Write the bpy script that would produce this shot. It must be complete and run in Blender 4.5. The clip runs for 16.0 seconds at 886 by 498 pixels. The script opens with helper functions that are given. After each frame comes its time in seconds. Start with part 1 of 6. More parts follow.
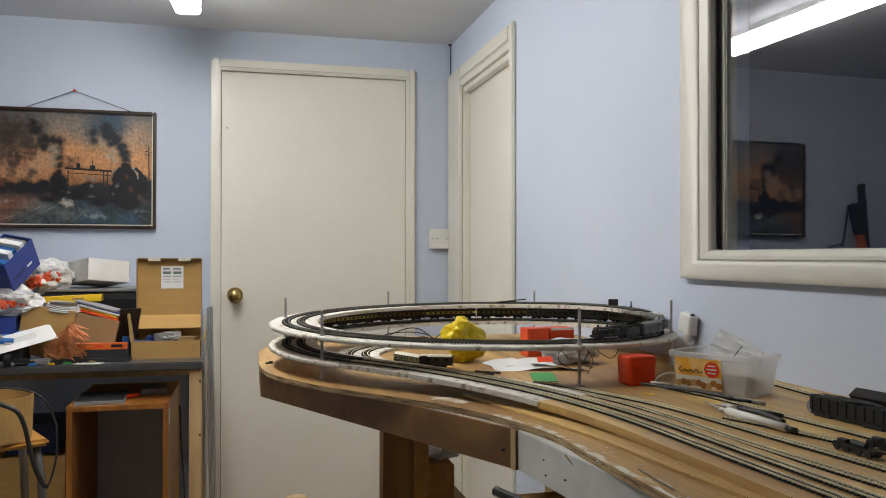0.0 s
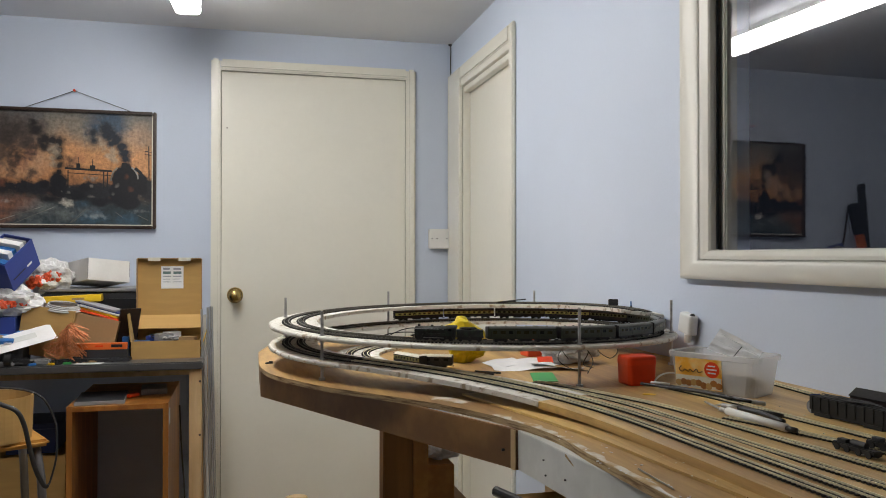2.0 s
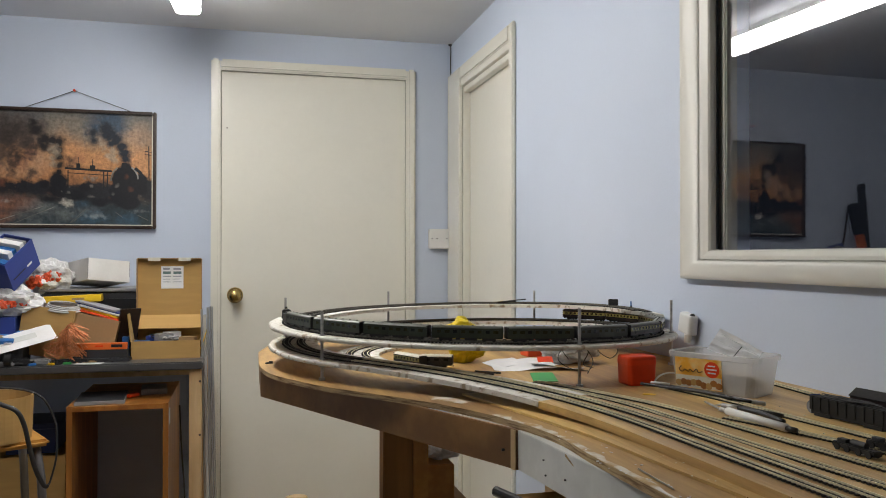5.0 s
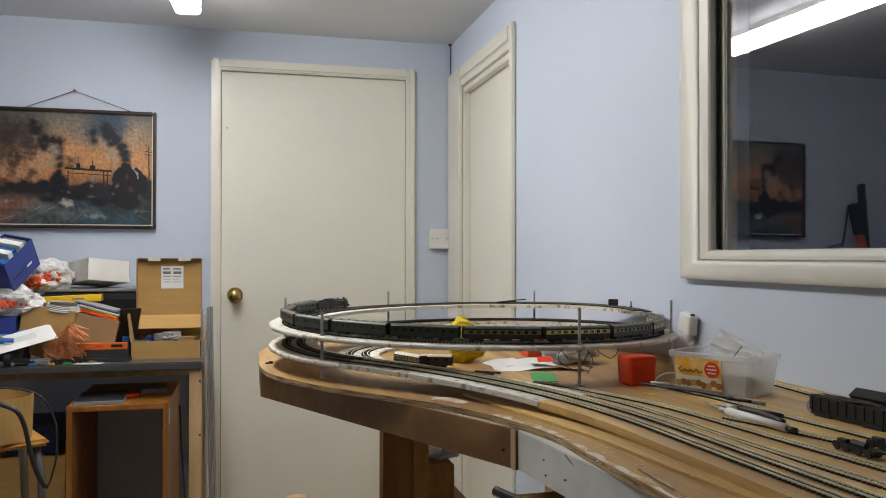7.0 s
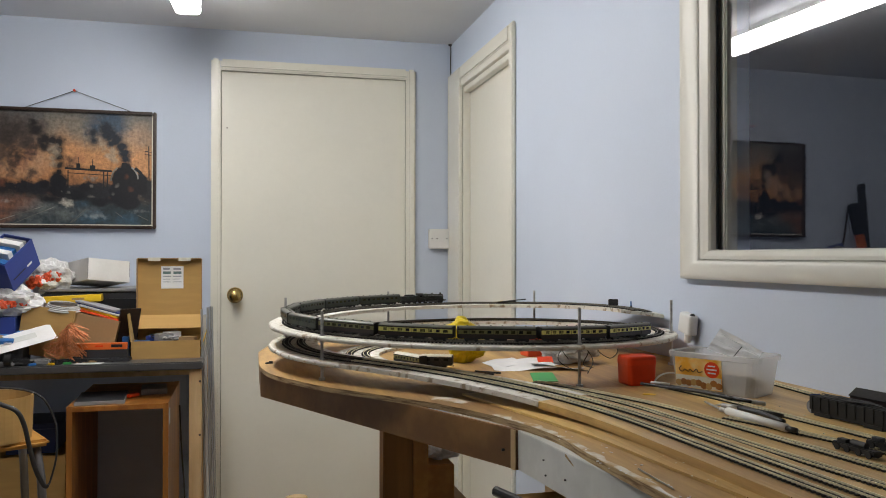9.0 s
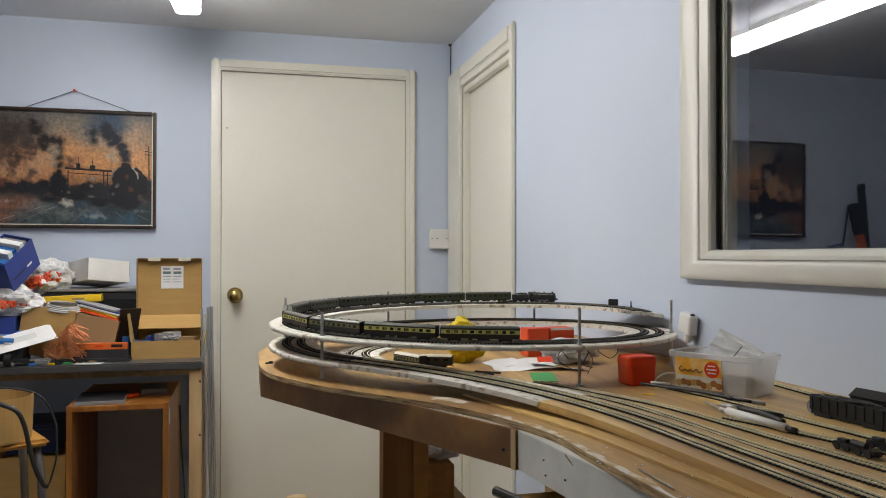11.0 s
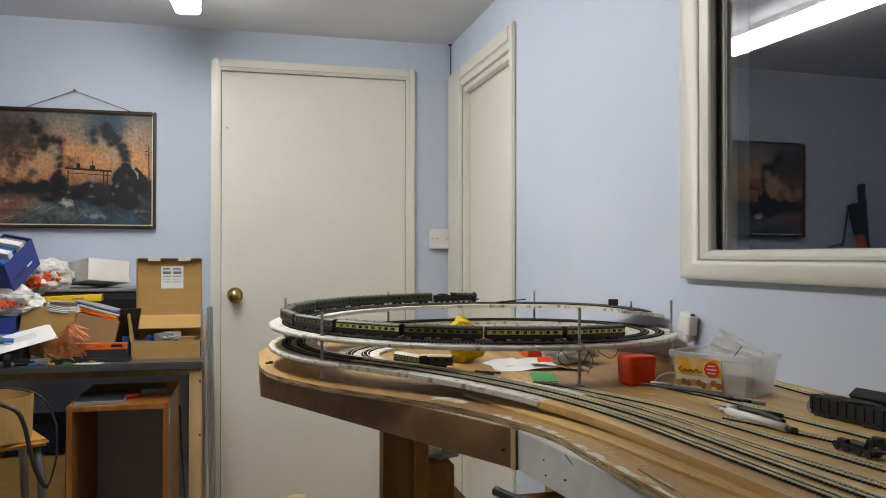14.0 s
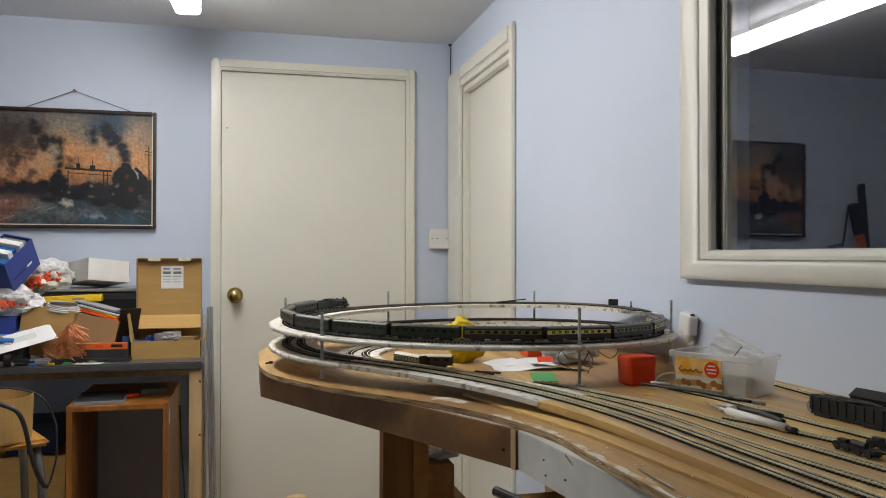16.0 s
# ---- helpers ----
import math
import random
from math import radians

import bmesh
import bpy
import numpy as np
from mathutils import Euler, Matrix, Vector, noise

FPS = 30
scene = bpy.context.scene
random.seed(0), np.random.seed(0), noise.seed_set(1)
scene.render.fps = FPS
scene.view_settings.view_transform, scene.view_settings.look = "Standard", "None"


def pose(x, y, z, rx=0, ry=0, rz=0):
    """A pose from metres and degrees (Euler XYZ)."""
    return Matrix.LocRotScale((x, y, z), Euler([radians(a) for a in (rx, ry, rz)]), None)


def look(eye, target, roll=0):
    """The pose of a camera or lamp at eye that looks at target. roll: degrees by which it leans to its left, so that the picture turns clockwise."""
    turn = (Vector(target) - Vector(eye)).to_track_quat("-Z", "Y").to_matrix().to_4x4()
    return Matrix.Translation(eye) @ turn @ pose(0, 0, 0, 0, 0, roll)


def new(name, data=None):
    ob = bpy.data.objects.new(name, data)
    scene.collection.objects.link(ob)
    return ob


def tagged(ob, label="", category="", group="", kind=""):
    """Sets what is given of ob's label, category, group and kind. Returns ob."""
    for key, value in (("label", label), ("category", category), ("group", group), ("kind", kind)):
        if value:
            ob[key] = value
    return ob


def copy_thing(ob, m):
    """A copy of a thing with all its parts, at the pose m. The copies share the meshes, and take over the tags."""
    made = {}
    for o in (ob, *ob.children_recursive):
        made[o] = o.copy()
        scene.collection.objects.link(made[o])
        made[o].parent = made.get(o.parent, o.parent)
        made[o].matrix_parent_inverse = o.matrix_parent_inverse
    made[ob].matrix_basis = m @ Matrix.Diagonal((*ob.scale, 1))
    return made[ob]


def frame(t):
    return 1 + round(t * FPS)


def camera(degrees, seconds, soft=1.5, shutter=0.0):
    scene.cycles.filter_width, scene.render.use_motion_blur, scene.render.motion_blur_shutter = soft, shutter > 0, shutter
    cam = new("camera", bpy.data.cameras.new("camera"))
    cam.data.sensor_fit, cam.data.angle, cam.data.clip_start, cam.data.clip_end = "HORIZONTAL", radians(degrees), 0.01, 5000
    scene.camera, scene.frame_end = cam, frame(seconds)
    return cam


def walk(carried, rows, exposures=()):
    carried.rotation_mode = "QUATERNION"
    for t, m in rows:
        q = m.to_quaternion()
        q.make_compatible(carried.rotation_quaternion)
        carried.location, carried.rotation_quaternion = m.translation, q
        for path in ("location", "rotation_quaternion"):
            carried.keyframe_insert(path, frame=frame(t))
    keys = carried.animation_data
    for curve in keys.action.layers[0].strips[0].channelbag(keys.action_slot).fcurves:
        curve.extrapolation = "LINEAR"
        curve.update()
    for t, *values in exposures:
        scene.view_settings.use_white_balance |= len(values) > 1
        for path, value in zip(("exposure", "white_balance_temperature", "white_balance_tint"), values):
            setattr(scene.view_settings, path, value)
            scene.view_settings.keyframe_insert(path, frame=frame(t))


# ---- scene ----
cam = camera(57.8, 16.0, soft=0.95)
EYE = (0.0, 0.0, 1.22)
VIEW = look(EYE, (0.2422, 0.97018, 1.2294), 0.05)
walk(cam, [(0.0, VIEW), (16.0, VIEW)], exposures=[(0.0, 0.0), (16.0, 0.0)])

# ---- light ----
world = bpy.data.worlds.new("night")
scene.world = world
world.use_nodes = True
world.node_tree.nodes["Background"].inputs[0].default_value = (0.010, 0.013, 0.020, 1)
world.node_tree.nodes["Background"].inputs[1].default_value = 0.3
TUBE_STRENGTH, LAMP_LENGTH = 33.0, 1.78

# plan of the room, metres
PANE_TURN, PANE_TILT = 0.5, 0.22
YW, XW, XL, YF, ZC = 3.423, 0.892, -2.3, -1.6, 2.155
# helix: centre, start height, rise per turn, radii
CX, CY, Z0, RISE = 0.468, 1.626, 1.076, 0.0419
R_OUT, R_IN, R_EDGE, R_HOLE = 0.383, 0.354, 0.4165, 0.322
ZB = 1.005


# ---- materials ----
def mat(name, col, rough=0.6, metal=0.0, var=0.12, scale=8.0, bump=0.1, fine=120.0, col2=None, stretch=(1, 1, 1), mix=(0.45, 0.62), spec=0.5, obvar=0.0):
    m = bpy.data.materials.new(name)
    m.use_nodes = True
    n, l = m.node_tree.nodes, m.node_tree.links
    b = n["Principled BSDF"]
    b.inputs["Roughness"].default_value, b.inputs["Metallic"].default_value = rough, metal
    b.inputs["Specular IOR Level"].default_value = spec
    tc = n.new("ShaderNodeTexCoord")
    mp = n.new("ShaderNodeMapping")
    mp.inputs["Scale"].default_value = stretch
    l.new(tc.outputs["Object"], mp.inputs[0])
    big, small = n.new("ShaderNodeTexNoise"), n.new("ShaderNodeTexNoise")
    big.inputs["Scale"].default_value, small.inputs["Scale"].default_value = scale, fine
    big.inputs["Detail"].default_value, small.inputs["Detail"].default_value = 6, 3
    l.new(mp.outputs[0], big.inputs[0]), l.new(mp.outputs[0], small.inputs[0])
    ramp = n.new("ShaderNodeValToRGB")
    c2 = col2 or tuple(c * (1 - 2 * var) for c in col)
    ramp.color_ramp.elements[0].position, ramp.color_ramp.elements[1].position = mix
    ramp.color_ramp.elements[0].color, ramp.color_ramp.elements[1].color = (*c2, 1), (*col, 1)
    l.new(big.outputs[0], ramp.inputs[0])
    hs = n.new("ShaderNodeHueSaturation")
    mr = n.new("ShaderNodeMapRange")
    mr.inputs["To Min"].default_value, mr.inputs["To Max"].default_value = 1 - var, 1 + var
    l.new(small.outputs[0], mr.inputs[0])
    last = mr.outputs[0]
    if obvar:
        oi, mu, mr2 = n.new("ShaderNodeObjectInfo"), n.new("ShaderNodeMath"), n.new("ShaderNodeMapRange")
        mr2.inputs["To Min"].default_value, mr2.inputs["To Max"].default_value = 1 - obvar, 1 + obvar
        mu.operation = "MULTIPLY"
        l.new(oi.outputs["Random"], mr2.inputs[0]), l.new(mr2.outputs[0], mu.inputs[0]), l.new(last, mu.inputs[1])
        last = mu.outputs[0]
    l.new(last, hs.inputs["Value"]), l.new(ramp.outputs[0], hs.inputs["Color"])
    l.new(hs.outputs[0], b.inputs["Base Color"])
    if bump:
        bp = n.new("ShaderNodeBump")
        bp.inputs["Strength"].default_value, bp.inputs["Distance"].default_value = bump, 0.002
        l.new(small.outputs[0], bp.inputs["Height"]), l.new(bp.outputs[0], b.inputs["Normal"])
    return m


def glass(name, col, rough, alpha_mix, ior=1.45):
    """Thin clear sheet: part seen through, part gloss."""
    m = bpy.data.materials.new(name)
    m.use_nodes = True
    n, l = m.node_tree.nodes, m.node_tree.links
    n.remove(n["Principled BSDF"])
    tr, gl, mx, fr = n.new("ShaderNodeBsdfTransparent"), n.new("ShaderNodeBsdfPrincipled"), n.new("ShaderNodeMixShader"), n.new("ShaderNodeFresnel")
    fr.inputs[0].default_value = ior
    tr.inputs[0].default_value = (*col, 1)
    gl.inputs["Base Color"].default_value, gl.inputs["Roughness"].default_value = (*col, 1), rough
    gl.inputs["Specular IOR Level"].default_value = 0.8
    mx.inputs[0].default_value = alpha_mix
    l.new(tr.outputs[0], mx.inputs[1]), l.new(gl.outputs[0], mx.inputs[2]), l.new(mx.outputs[0], n["Material Output"].inputs[0])
    return m


def window_glass():
    m = bpy.data.materials.new("window_glass")
    m.use_nodes = True
    n, l = m.node_tree.nodes, m.node_tree.links
    n.remove(n["Principled BSDF"])
    tr, gl, mx = n.new("ShaderNodeBsdfTransparent"), n.new("ShaderNodeBsdfGlossy"), n.new("ShaderNodeMixShader")
    mx.inputs[0].default_value = 0.10
    gl.inputs["Roughness"].default_value = 0.015
    gl.inputs[0].default_value = (0.95, 0.95, 1, 1)
    l.new(tr.outputs[0], mx.inputs[1]), l.new(gl.outputs[0], mx.inputs[2])
    l.new(mx.outputs[0], n["Material Output"].inputs[0])
    return m


def glow(name, col, strength):
    m = bpy.data.materials.new(name)
    m.use_nodes = True
    b = m.node_tree.nodes["Principled BSDF"]
    b.inputs["Base Color"].default_value = (0.8, 0.8, 0.8, 1)
    b.inputs["Emission Color"].default_value, b.inputs["Emission Strength"].default_value = (*col, 1), strength
    return m


M = dict(
    wall=mat("blue_emulsion", (0.570, 0.638, 0.765), 0.75, var=0.02, scale=1.6, bump=0.12, fine=160),
    ceil=mat("ceiling_emulsion", (0.73, 0.75, 0.80), 0.8, var=0.02, scale=2, bump=0.2, fine=90),
    cream=mat("cream_gloss", (0.80, 0.785, 0.705), 0.24, var=0.02, scale=1.5, bump=0.10, fine=45),
    whitegloss=mat("white_gloss", (0.68, 0.67, 0.615), 0.36, var=0.02, scale=3, bump=0.05, fine=60),
    carpet=mat("warm_brown_vinyl_floor", (0.40, 0.30, 0.165), 0.5, var=0.06, scale=3, bump=0.1, fine=80),
    brass=mat("brass", (0.55, 0.40, 0.16), 0.25, 1.0, var=0.1),
    plastic_w=mat("white_plastic", (0.78, 0.78, 0.76), 0.35, var=0.02, bump=0.02),
    ply=mat("plywood", (0.70, 0.48, 0.17), 0.42, var=0.26, scale=4, bump=0.3, fine=60, stretch=(5, 0.3, 5), col2=(0.42, 0.255, 0.095), mix=(0.36, 0.62)),
    oldply=mat("weathered_plywood", (0.52, 0.325, 0.105), 0.5, var=0.24, scale=5, bump=0.3, fine=40, stretch=(3, 0.4, 3), col2=(0.30, 0.165, 0.06), mix=(0.36, 0.62)),
    hardboard=mat("hardboard", (0.33, 0.168, 0.050), 0.40, var=0.14, scale=9, bump=0.10, fine=70, col2=(0.20, 0.095, 0.028)),
    plyedge=mat("ply_edge", (0.46, 0.33, 0.17), 0.85, var=0.22, scale=55, bump=0.6, fine=260, stretch=(0.5, 0.5, 6), col2=(0.20, 0.12, 0.055), mix=(0.36, 0.56)),
    flaked=mat("flaking_white_paint", (0.70, 0.68, 0.62), 0.6, var=0.10, scale=70, bump=0.6, fine=220, col2=(0.34, 0.27, 0.19), mix=(0.34, 0.46)),
    filler=mat("white_filler", (0.68, 0.64, 0.56), 0.8, var=0.10, scale=42, bump=0.4, fine=170, col2=(0.46, 0.31, 0.14), mix=(0.42, 0.60)),
    melamine=mat("grey_white_melamine", (0.72, 0.73, 0.71), 0.4, var=0.05, scale=9, bump=0.05, col2=(0.58, 0.59, 0.57)),
    pine=mat("pine", (0.66, 0.48, 0.26), 0.55, var=0.07, scale=4, bump=0.1, fine=70, stretch=(6, 6, 0.5), col2=(0.54, 0.36, 0.18)),
    teak=mat("teak_veneer", (0.40, 0.165, 0.034), 0.38, var=0.10, scale=5, bump=0.06, fine=80, stretch=(5, 5, 0.5), col2=(0.28, 0.105, 0.020)),
    darkwood=mat("dark_stained_wood", (0.038, 0.018, 0.011), 0.40, var=0.15, scale=10, bump=0.1),
    bench=mat("grey_bench_top", (0.085, 0.085, 0.088), 0.3, var=0.06, scale=5, bump=0.05),
    seatwood=mat("varnished_beech", (0.58, 0.30, 0.07), 0.35, var=0.08, scale=5, stretch=(6, 0.6, 6), col2=(0.48, 0.23, 0.05)),
    muted=mat("muted_print", (0.16, 0.25, 0.24), 0.7, var=0.1),
    printgrey=mat("grey_print", (0.36, 0.37, 0.40), 0.7, var=0.1),
    card=mat("brown_cardboard", (0.49, 0.30, 0.10), 0.8, var=0.04, scale=7, bump=0.12, fine=150, stretch=(1, 1, 6)),
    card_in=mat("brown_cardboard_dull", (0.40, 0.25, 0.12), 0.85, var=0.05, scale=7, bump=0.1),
    whitecard=mat("white_cardboard", (0.72, 0.71, 0.69), 0.7, var=0.04, scale=9, bump=0.06),
    paper=mat("paper", (0.80, 0.80, 0.80), 0.8, var=0.03, scale=14, bump=0.05),
    bluecard=mat("blue_carton", (0.035, 0.065, 0.30), 0.4, var=0.06, scale=9, bump=0.04),
    bluebright=mat("bright_blue_plastic", (0.03, 0.15, 0.42), 0.35, var=0.06),
    yellowcard=mat("yellow_carton", (0.80, 0.52, 0.02), 0.4, var=0.04),
    orange=mat("orange_tool_paint", (0.80, 0.16, 0.03), 0.4, var=0.05),
    red=mat("red_plastic", (0.80, 0.060, 0.010), 0.42, var=0.05, bump=0.02, spec=0.25),
    orangered=mat("orange_red_card", (0.78, 0.085, 0.02), 0.5, var=0.04),
    bag=mat("white_carrier_bag", (0.70, 0.70, 0.70), 0.3, var=0.12, scale=30, bump=0.3, fine=90),
    bagprint=mat("red_bag_print", (0.70, 0.09, 0.03), 0.4, var=0.08),
    yellowbag=mat("yellow_carrier_bag", (0.80, 0.60, 0.01), 0.33, var=0.06, scale=25, bump=0.3, fine=60),
    black=mat("black_plastic", (0.016, 0.016, 0.018), 0.4, var=0.1, bump=0.05),
    satin=mat("dark_case", (0.03, 0.03, 0.034), 0.5, var=0.1, bump=0.05),
    grey=mat("grey_plastic", (0.28, 0.28, 0.29), 0.45, var=0.05),
    alu=mat("aluminium", (0.55, 0.56, 0.57), 0.38, 0.9, var=0.06, stretch=(8, 8, 0.4)),
    pvc=mat("grey_upvc_strip", (0.50, 0.49, 0.46), 0.4, var=0.05),
    steel=mat("zinc_plated_steel", (0.55, 0.55, 0.54), 0.45, 0.7, var=0.15, scale=60, bump=0.4, fine=500),
    tubesteel=mat("painted_steel_tube", (0.20, 0.19, 0.19), 0.35, 0.6, var=0.08),
    # nickel silver, its colour raised to carry the lamp's shine on the rails
    rail=mat("lamp_bright_nickel_rail", (0.90, 0.82, 0.56), 0.36, 0.20, var=0.1, scale=30),
    dullrail=mat("tarnished_rail", (0.20, 0.185, 0.15), 0.35, 0.7, var=0.1, scale=30),
    sleeper=mat("black_sleepers", (0.03, 0.028, 0.026), 0.8, var=0.2, scale=40, bump=0.2, fine=300),
    khaki=mat("dark_sleepers", (0.035, 0.032, 0.028), 0.8, var=0.2, scale=40, bump=0.2, fine=300),
    copper=mat("copper_wire", (0.72, 0.27, 0.11), 0.38, 0.5, var=0.15, scale=80),
    cable=mat("black_cable", (0.02, 0.02, 0.022), 0.45, var=0.08),
    greycable=mat("pale_cable", (0.6, 0.6, 0.58), 0.45, var=0.05),
    green=mat("green_card", (0.05, 0.36, 0.09), 0.6, var=0.06),
    locogreen=mat("weathered_loco_green", (0.022, 0.034, 0.024), 0.45, var=0.25, scale=120, bump=0.1, col2=(0.015, 0.015, 0.014)),
    locoblack=mat("weathered_black", (0.014, 0.013, 0.013), 0.5, var=0.2, scale=120),
    coachgreen=mat("coach_green", (0.030, 0.039, 0.019), 0.36, var=0.1, scale=60, bump=0.03),
    coachroof=mat("dark_grey_roof", (0.085, 0.088, 0.070), 0.38, var=0.1, scale=60, bump=0.06),
    coachcream=mat("coach_cream", (0.74, 0.70, 0.20), 0.36, var=0.06, scale=60, bump=0.03),
    coachbrown=mat("coach_chocolate", (0.022, 0.013, 0.009), 0.38, var=0.1, scale=60, bump=0.03),
    coacholive=mat("coach_faded_olive", (0.19, 0.18, 0.060), 0.4, var=0.1, scale=60, bump=0.03),
    palecream=mat("pale_cream_roof", (0.70, 0.67, 0.56), 0.5, var=0.05, scale=60),
    under=mat("underframe_black", (0.012, 0.012, 0.012), 0.6, var=0.1),
    winlit=mat("coach_window_over_pale_seats", (0.34, 0.32, 0.10), 0.15, var=0.2, scale=220, bump=0.0, col2=(0.05, 0.05, 0.03)),
    windull=mat("coach_window_dull", (0.060, 0.058, 0.026), 0.15, var=0.2, scale=220, bump=0.0),
    winglass=mat("coach_window", (0.018, 0.02, 0.022), 0.12, var=0.1, bump=0.0),
    navy=mat("navy_carton", (0.012, 0.022, 0.085), 0.5, var=0.08, scale=9, bump=0.04),
    legbrown=mat("brown_stained_timber", (0.40, 0.195, 0.045), 0.5, var=0.12, scale=5, stretch=(6, 6, 0.5)),
    maroon=mat("maroon_wagon", (0.026, 0.012, 0.012), 0.5, var=0.15, scale=80),
    tub=glass("translucent_tub", (0.97, 0.97, 0.97), 0.30, 0.29),
    # clear film made mostly white; the white stands in for lamp glints
    clear=glass("whitened_clear_film", (0.98, 0.98, 0.98), 0.22, 0.78),
    pane=window_glass(),
    tube_end=glow("lamp_diffuser_end", (1.0, 0.965, 0.905), 2.5),
    tube=glow("lamp_diffuser", (1.0, 0.965, 0.905), TUBE_STRENGTH),
)


# ---- mesh helpers ----
def obj(name, bm, material, parent=None, label="", bevel=0.0, smooth=False):
    me = bpy.data.meshes.new(name)
    if bevel:
        bmesh.ops.bevel(bm, geom=bm.edges[:], offset=bevel, segments=2, affect="EDGES", clamp_overlap=True)
    bm.to_mesh(me)
    bm.free()
    for mm in (material if isinstance(material, (list, tuple)) else [material]):
        me.materials.append(mm)
    if smooth:
        for p in me.polygons:
            p.use_smooth = True
    ob = new(name, me)
    if parent:
        ob.parent = parent
    if label:
        ob["label"] = label
    return ob


part = obj


def empty(name, x=0, y=0, z=0, rz=0, rx=0, ry=0):
    e = new(name)
    e.empty_display_size = 0.05
    e.matrix_basis = pose(x, y, z, rx, ry, rz)
    return e


def B():
    return bmesh.new()


def box(bm, x0, x1, y0, y1, z0, z1, m=None, mi=0):
    vs = [bm.verts.new(v) for v in ((x0, y0, z0), (x1, y0, z0), (x1, y1, z0), (x0, y1, z0), (x0, y0, z1), (x1, y0, z1), (x1, y1, z1), (x0, y1, z1))]
    for f in ((3, 2, 1, 0), (4, 5, 6, 7), (0, 1, 5, 4), (1, 2, 6, 5), (2, 3, 7, 6), (3, 0, 4, 7)):
        bm.faces.new([vs[i] for i in f]).material_index = mi
    if m:
        bmesh.ops.transform(bm, matrix=m, verts=vs)
    return bm


def cbox(sx, sy, sz, m=None):
    """A box with its base centre at the origin."""
    return box(B(), -sx / 2, sx / 2, -sy / 2, sy / 2, 0, sz, m)


def cyl(bm, a, b, r, r2=None, seg=12):
    a, b = Vector(a), Vector(b)
    m = Matrix.Translation((a + b) / 2) @ (b - a).to_track_quat("Z", "Y").to_matrix().to_4x4()
    bmesh.ops.create_cone(bm, cap_ends=True, segments=seg, radius1=r, radius2=r if r2 is None else r2, depth=(b - a).length, matrix=m)
    return bm


def prism(outline, z0, z1):
    """An upright prism on a plan outline (counter-clockwise)."""
    bm = B()
    lo, hi = [bm.verts.new((x, y, z0)) for x, y in outline], [bm.verts.new((x, y, z1)) for x, y in outline]
    n = len(outline)
    bm.faces.new(hi), bm.faces.new(lo[::-1])
    for i in range(n):
        j = (i + 1) % n
        bm.faces.new((lo[i], lo[j], hi[j], hi[i]))
    return bm


def sweep(bm, path, r, seg=8, closed=False):
    """A round bar along a list of points."""
    pts = [Vector(p) for p in path]
    rings, up = [], Vector((0.13, 0.21, 0.97)).normalized()
    for i, p in enumerate(pts):
        d = (pts[min(i + 1, len(pts) - 1)] - pts[max(i - 1, 0)]).normalized()
        s = d.cross(up)
        s = s.normalized() if s.length > 1e-3 else Vector((1, 0, 0))
        u = s.cross(d)
        rings.append([bm.verts.new(p + r * (math.cos(2 * math.pi * k / seg) * s + math.sin(2 * math.pi * k / seg) * u)) for k in range(seg)])
    for a, b in zip(rings, rings[1:]):
        for k in range(seg):
            bm.faces.new((a[k], a[(k + 1) % seg], b[(k + 1) % seg], b[k]))
    bm.faces.new(rings[0][::-1]), bm.faces.new(rings[-1])
    return bm


def spline(points, n=12):
    """Catmull-Rom curve through points."""
    P = [Vector(p) for p in points]
    P = [2 * P[0] - P[1], *P, 2 * P[-1] - P[-2]]
    out = []
    for i in range(1, len(P) - 2):
        for k in range(n):
            t = k / n
            out.append(0.5 * (2 * P[i] + (P[i + 1] - P[i - 1]) * t + (2 * P[i - 1] - 5 * P[i] + 4 * P[i + 1] - P[i + 2]) * t * t + (3 * P[i] - P[i - 1] - 3 * P[i + 1] + P[i + 2]) * t ** 3))
    return out + [P[-2]]


def rounded_box(sx, sy, sz, r, taper=1.0, seg=5):
    """A box with rounded corners and rims, base centre at the origin; taper widens the top."""
    bm, rows = B(), []
    def ring(inset, z):
        k = 1 + (taper - 1) * z / sz
        out = []
        for cx_, cy_, a0 in ((1, 1, 0), (-1, 1, 90), (-1, -1, 180), (1, -1, 270)):
            for q in range(seg + 1):
                a = radians(a0 + 90 * q / seg)
                rr = max(r - inset, 0.0004)
                out.append(bm.verts.new((k * (cx_ * (sx / 2 - r) + rr * math.cos(a)), k * (cy_ * (sy / 2 - r) + rr * math.sin(a)), z)))
        return out
    e = r * 0.6
    for q in range(seg + 1):
        a = radians(90 * q / seg)
        rows.append(ring(e * (1 - math.sin(a)), e * (1 - math.cos(a))))
    for q in range(seg + 1):
        a = radians(90 * q / seg)
        rows.append(ring(e * (1 - math.cos(a)), sz - e * (1 - math.sin(a))))
    n = len(rows[0])
    for p, q in zip(rows, rows[1:]):
        for i in range(n):
            bm.faces.new((p[i], p[(i + 1) % n], q[(i + 1) % n], q[i]))
    bm.faces.new(rows[0][::-1]), bm.faces.new(rows[-1])
    return bm


def tube_section(prof, x0, x1, mi=None):
    """Extrude a closed y-z outline along x."""
    bm = B()
    a, b = [bm.verts.new((x0, y, z)) for y, z in prof], [bm.verts.new((x1, y, z)) for y, z in prof]
    n = len(prof)
    for i in range(n):
        j = (i + 1) % n
        bm.faces.new((a[i], a[j], b[j], b[i]))
    bm.faces.new(a[::-1]), bm.faces.new(b)
    bmesh.ops.recalc_face_normals(bm, faces=bm.faces[:])
    return bm


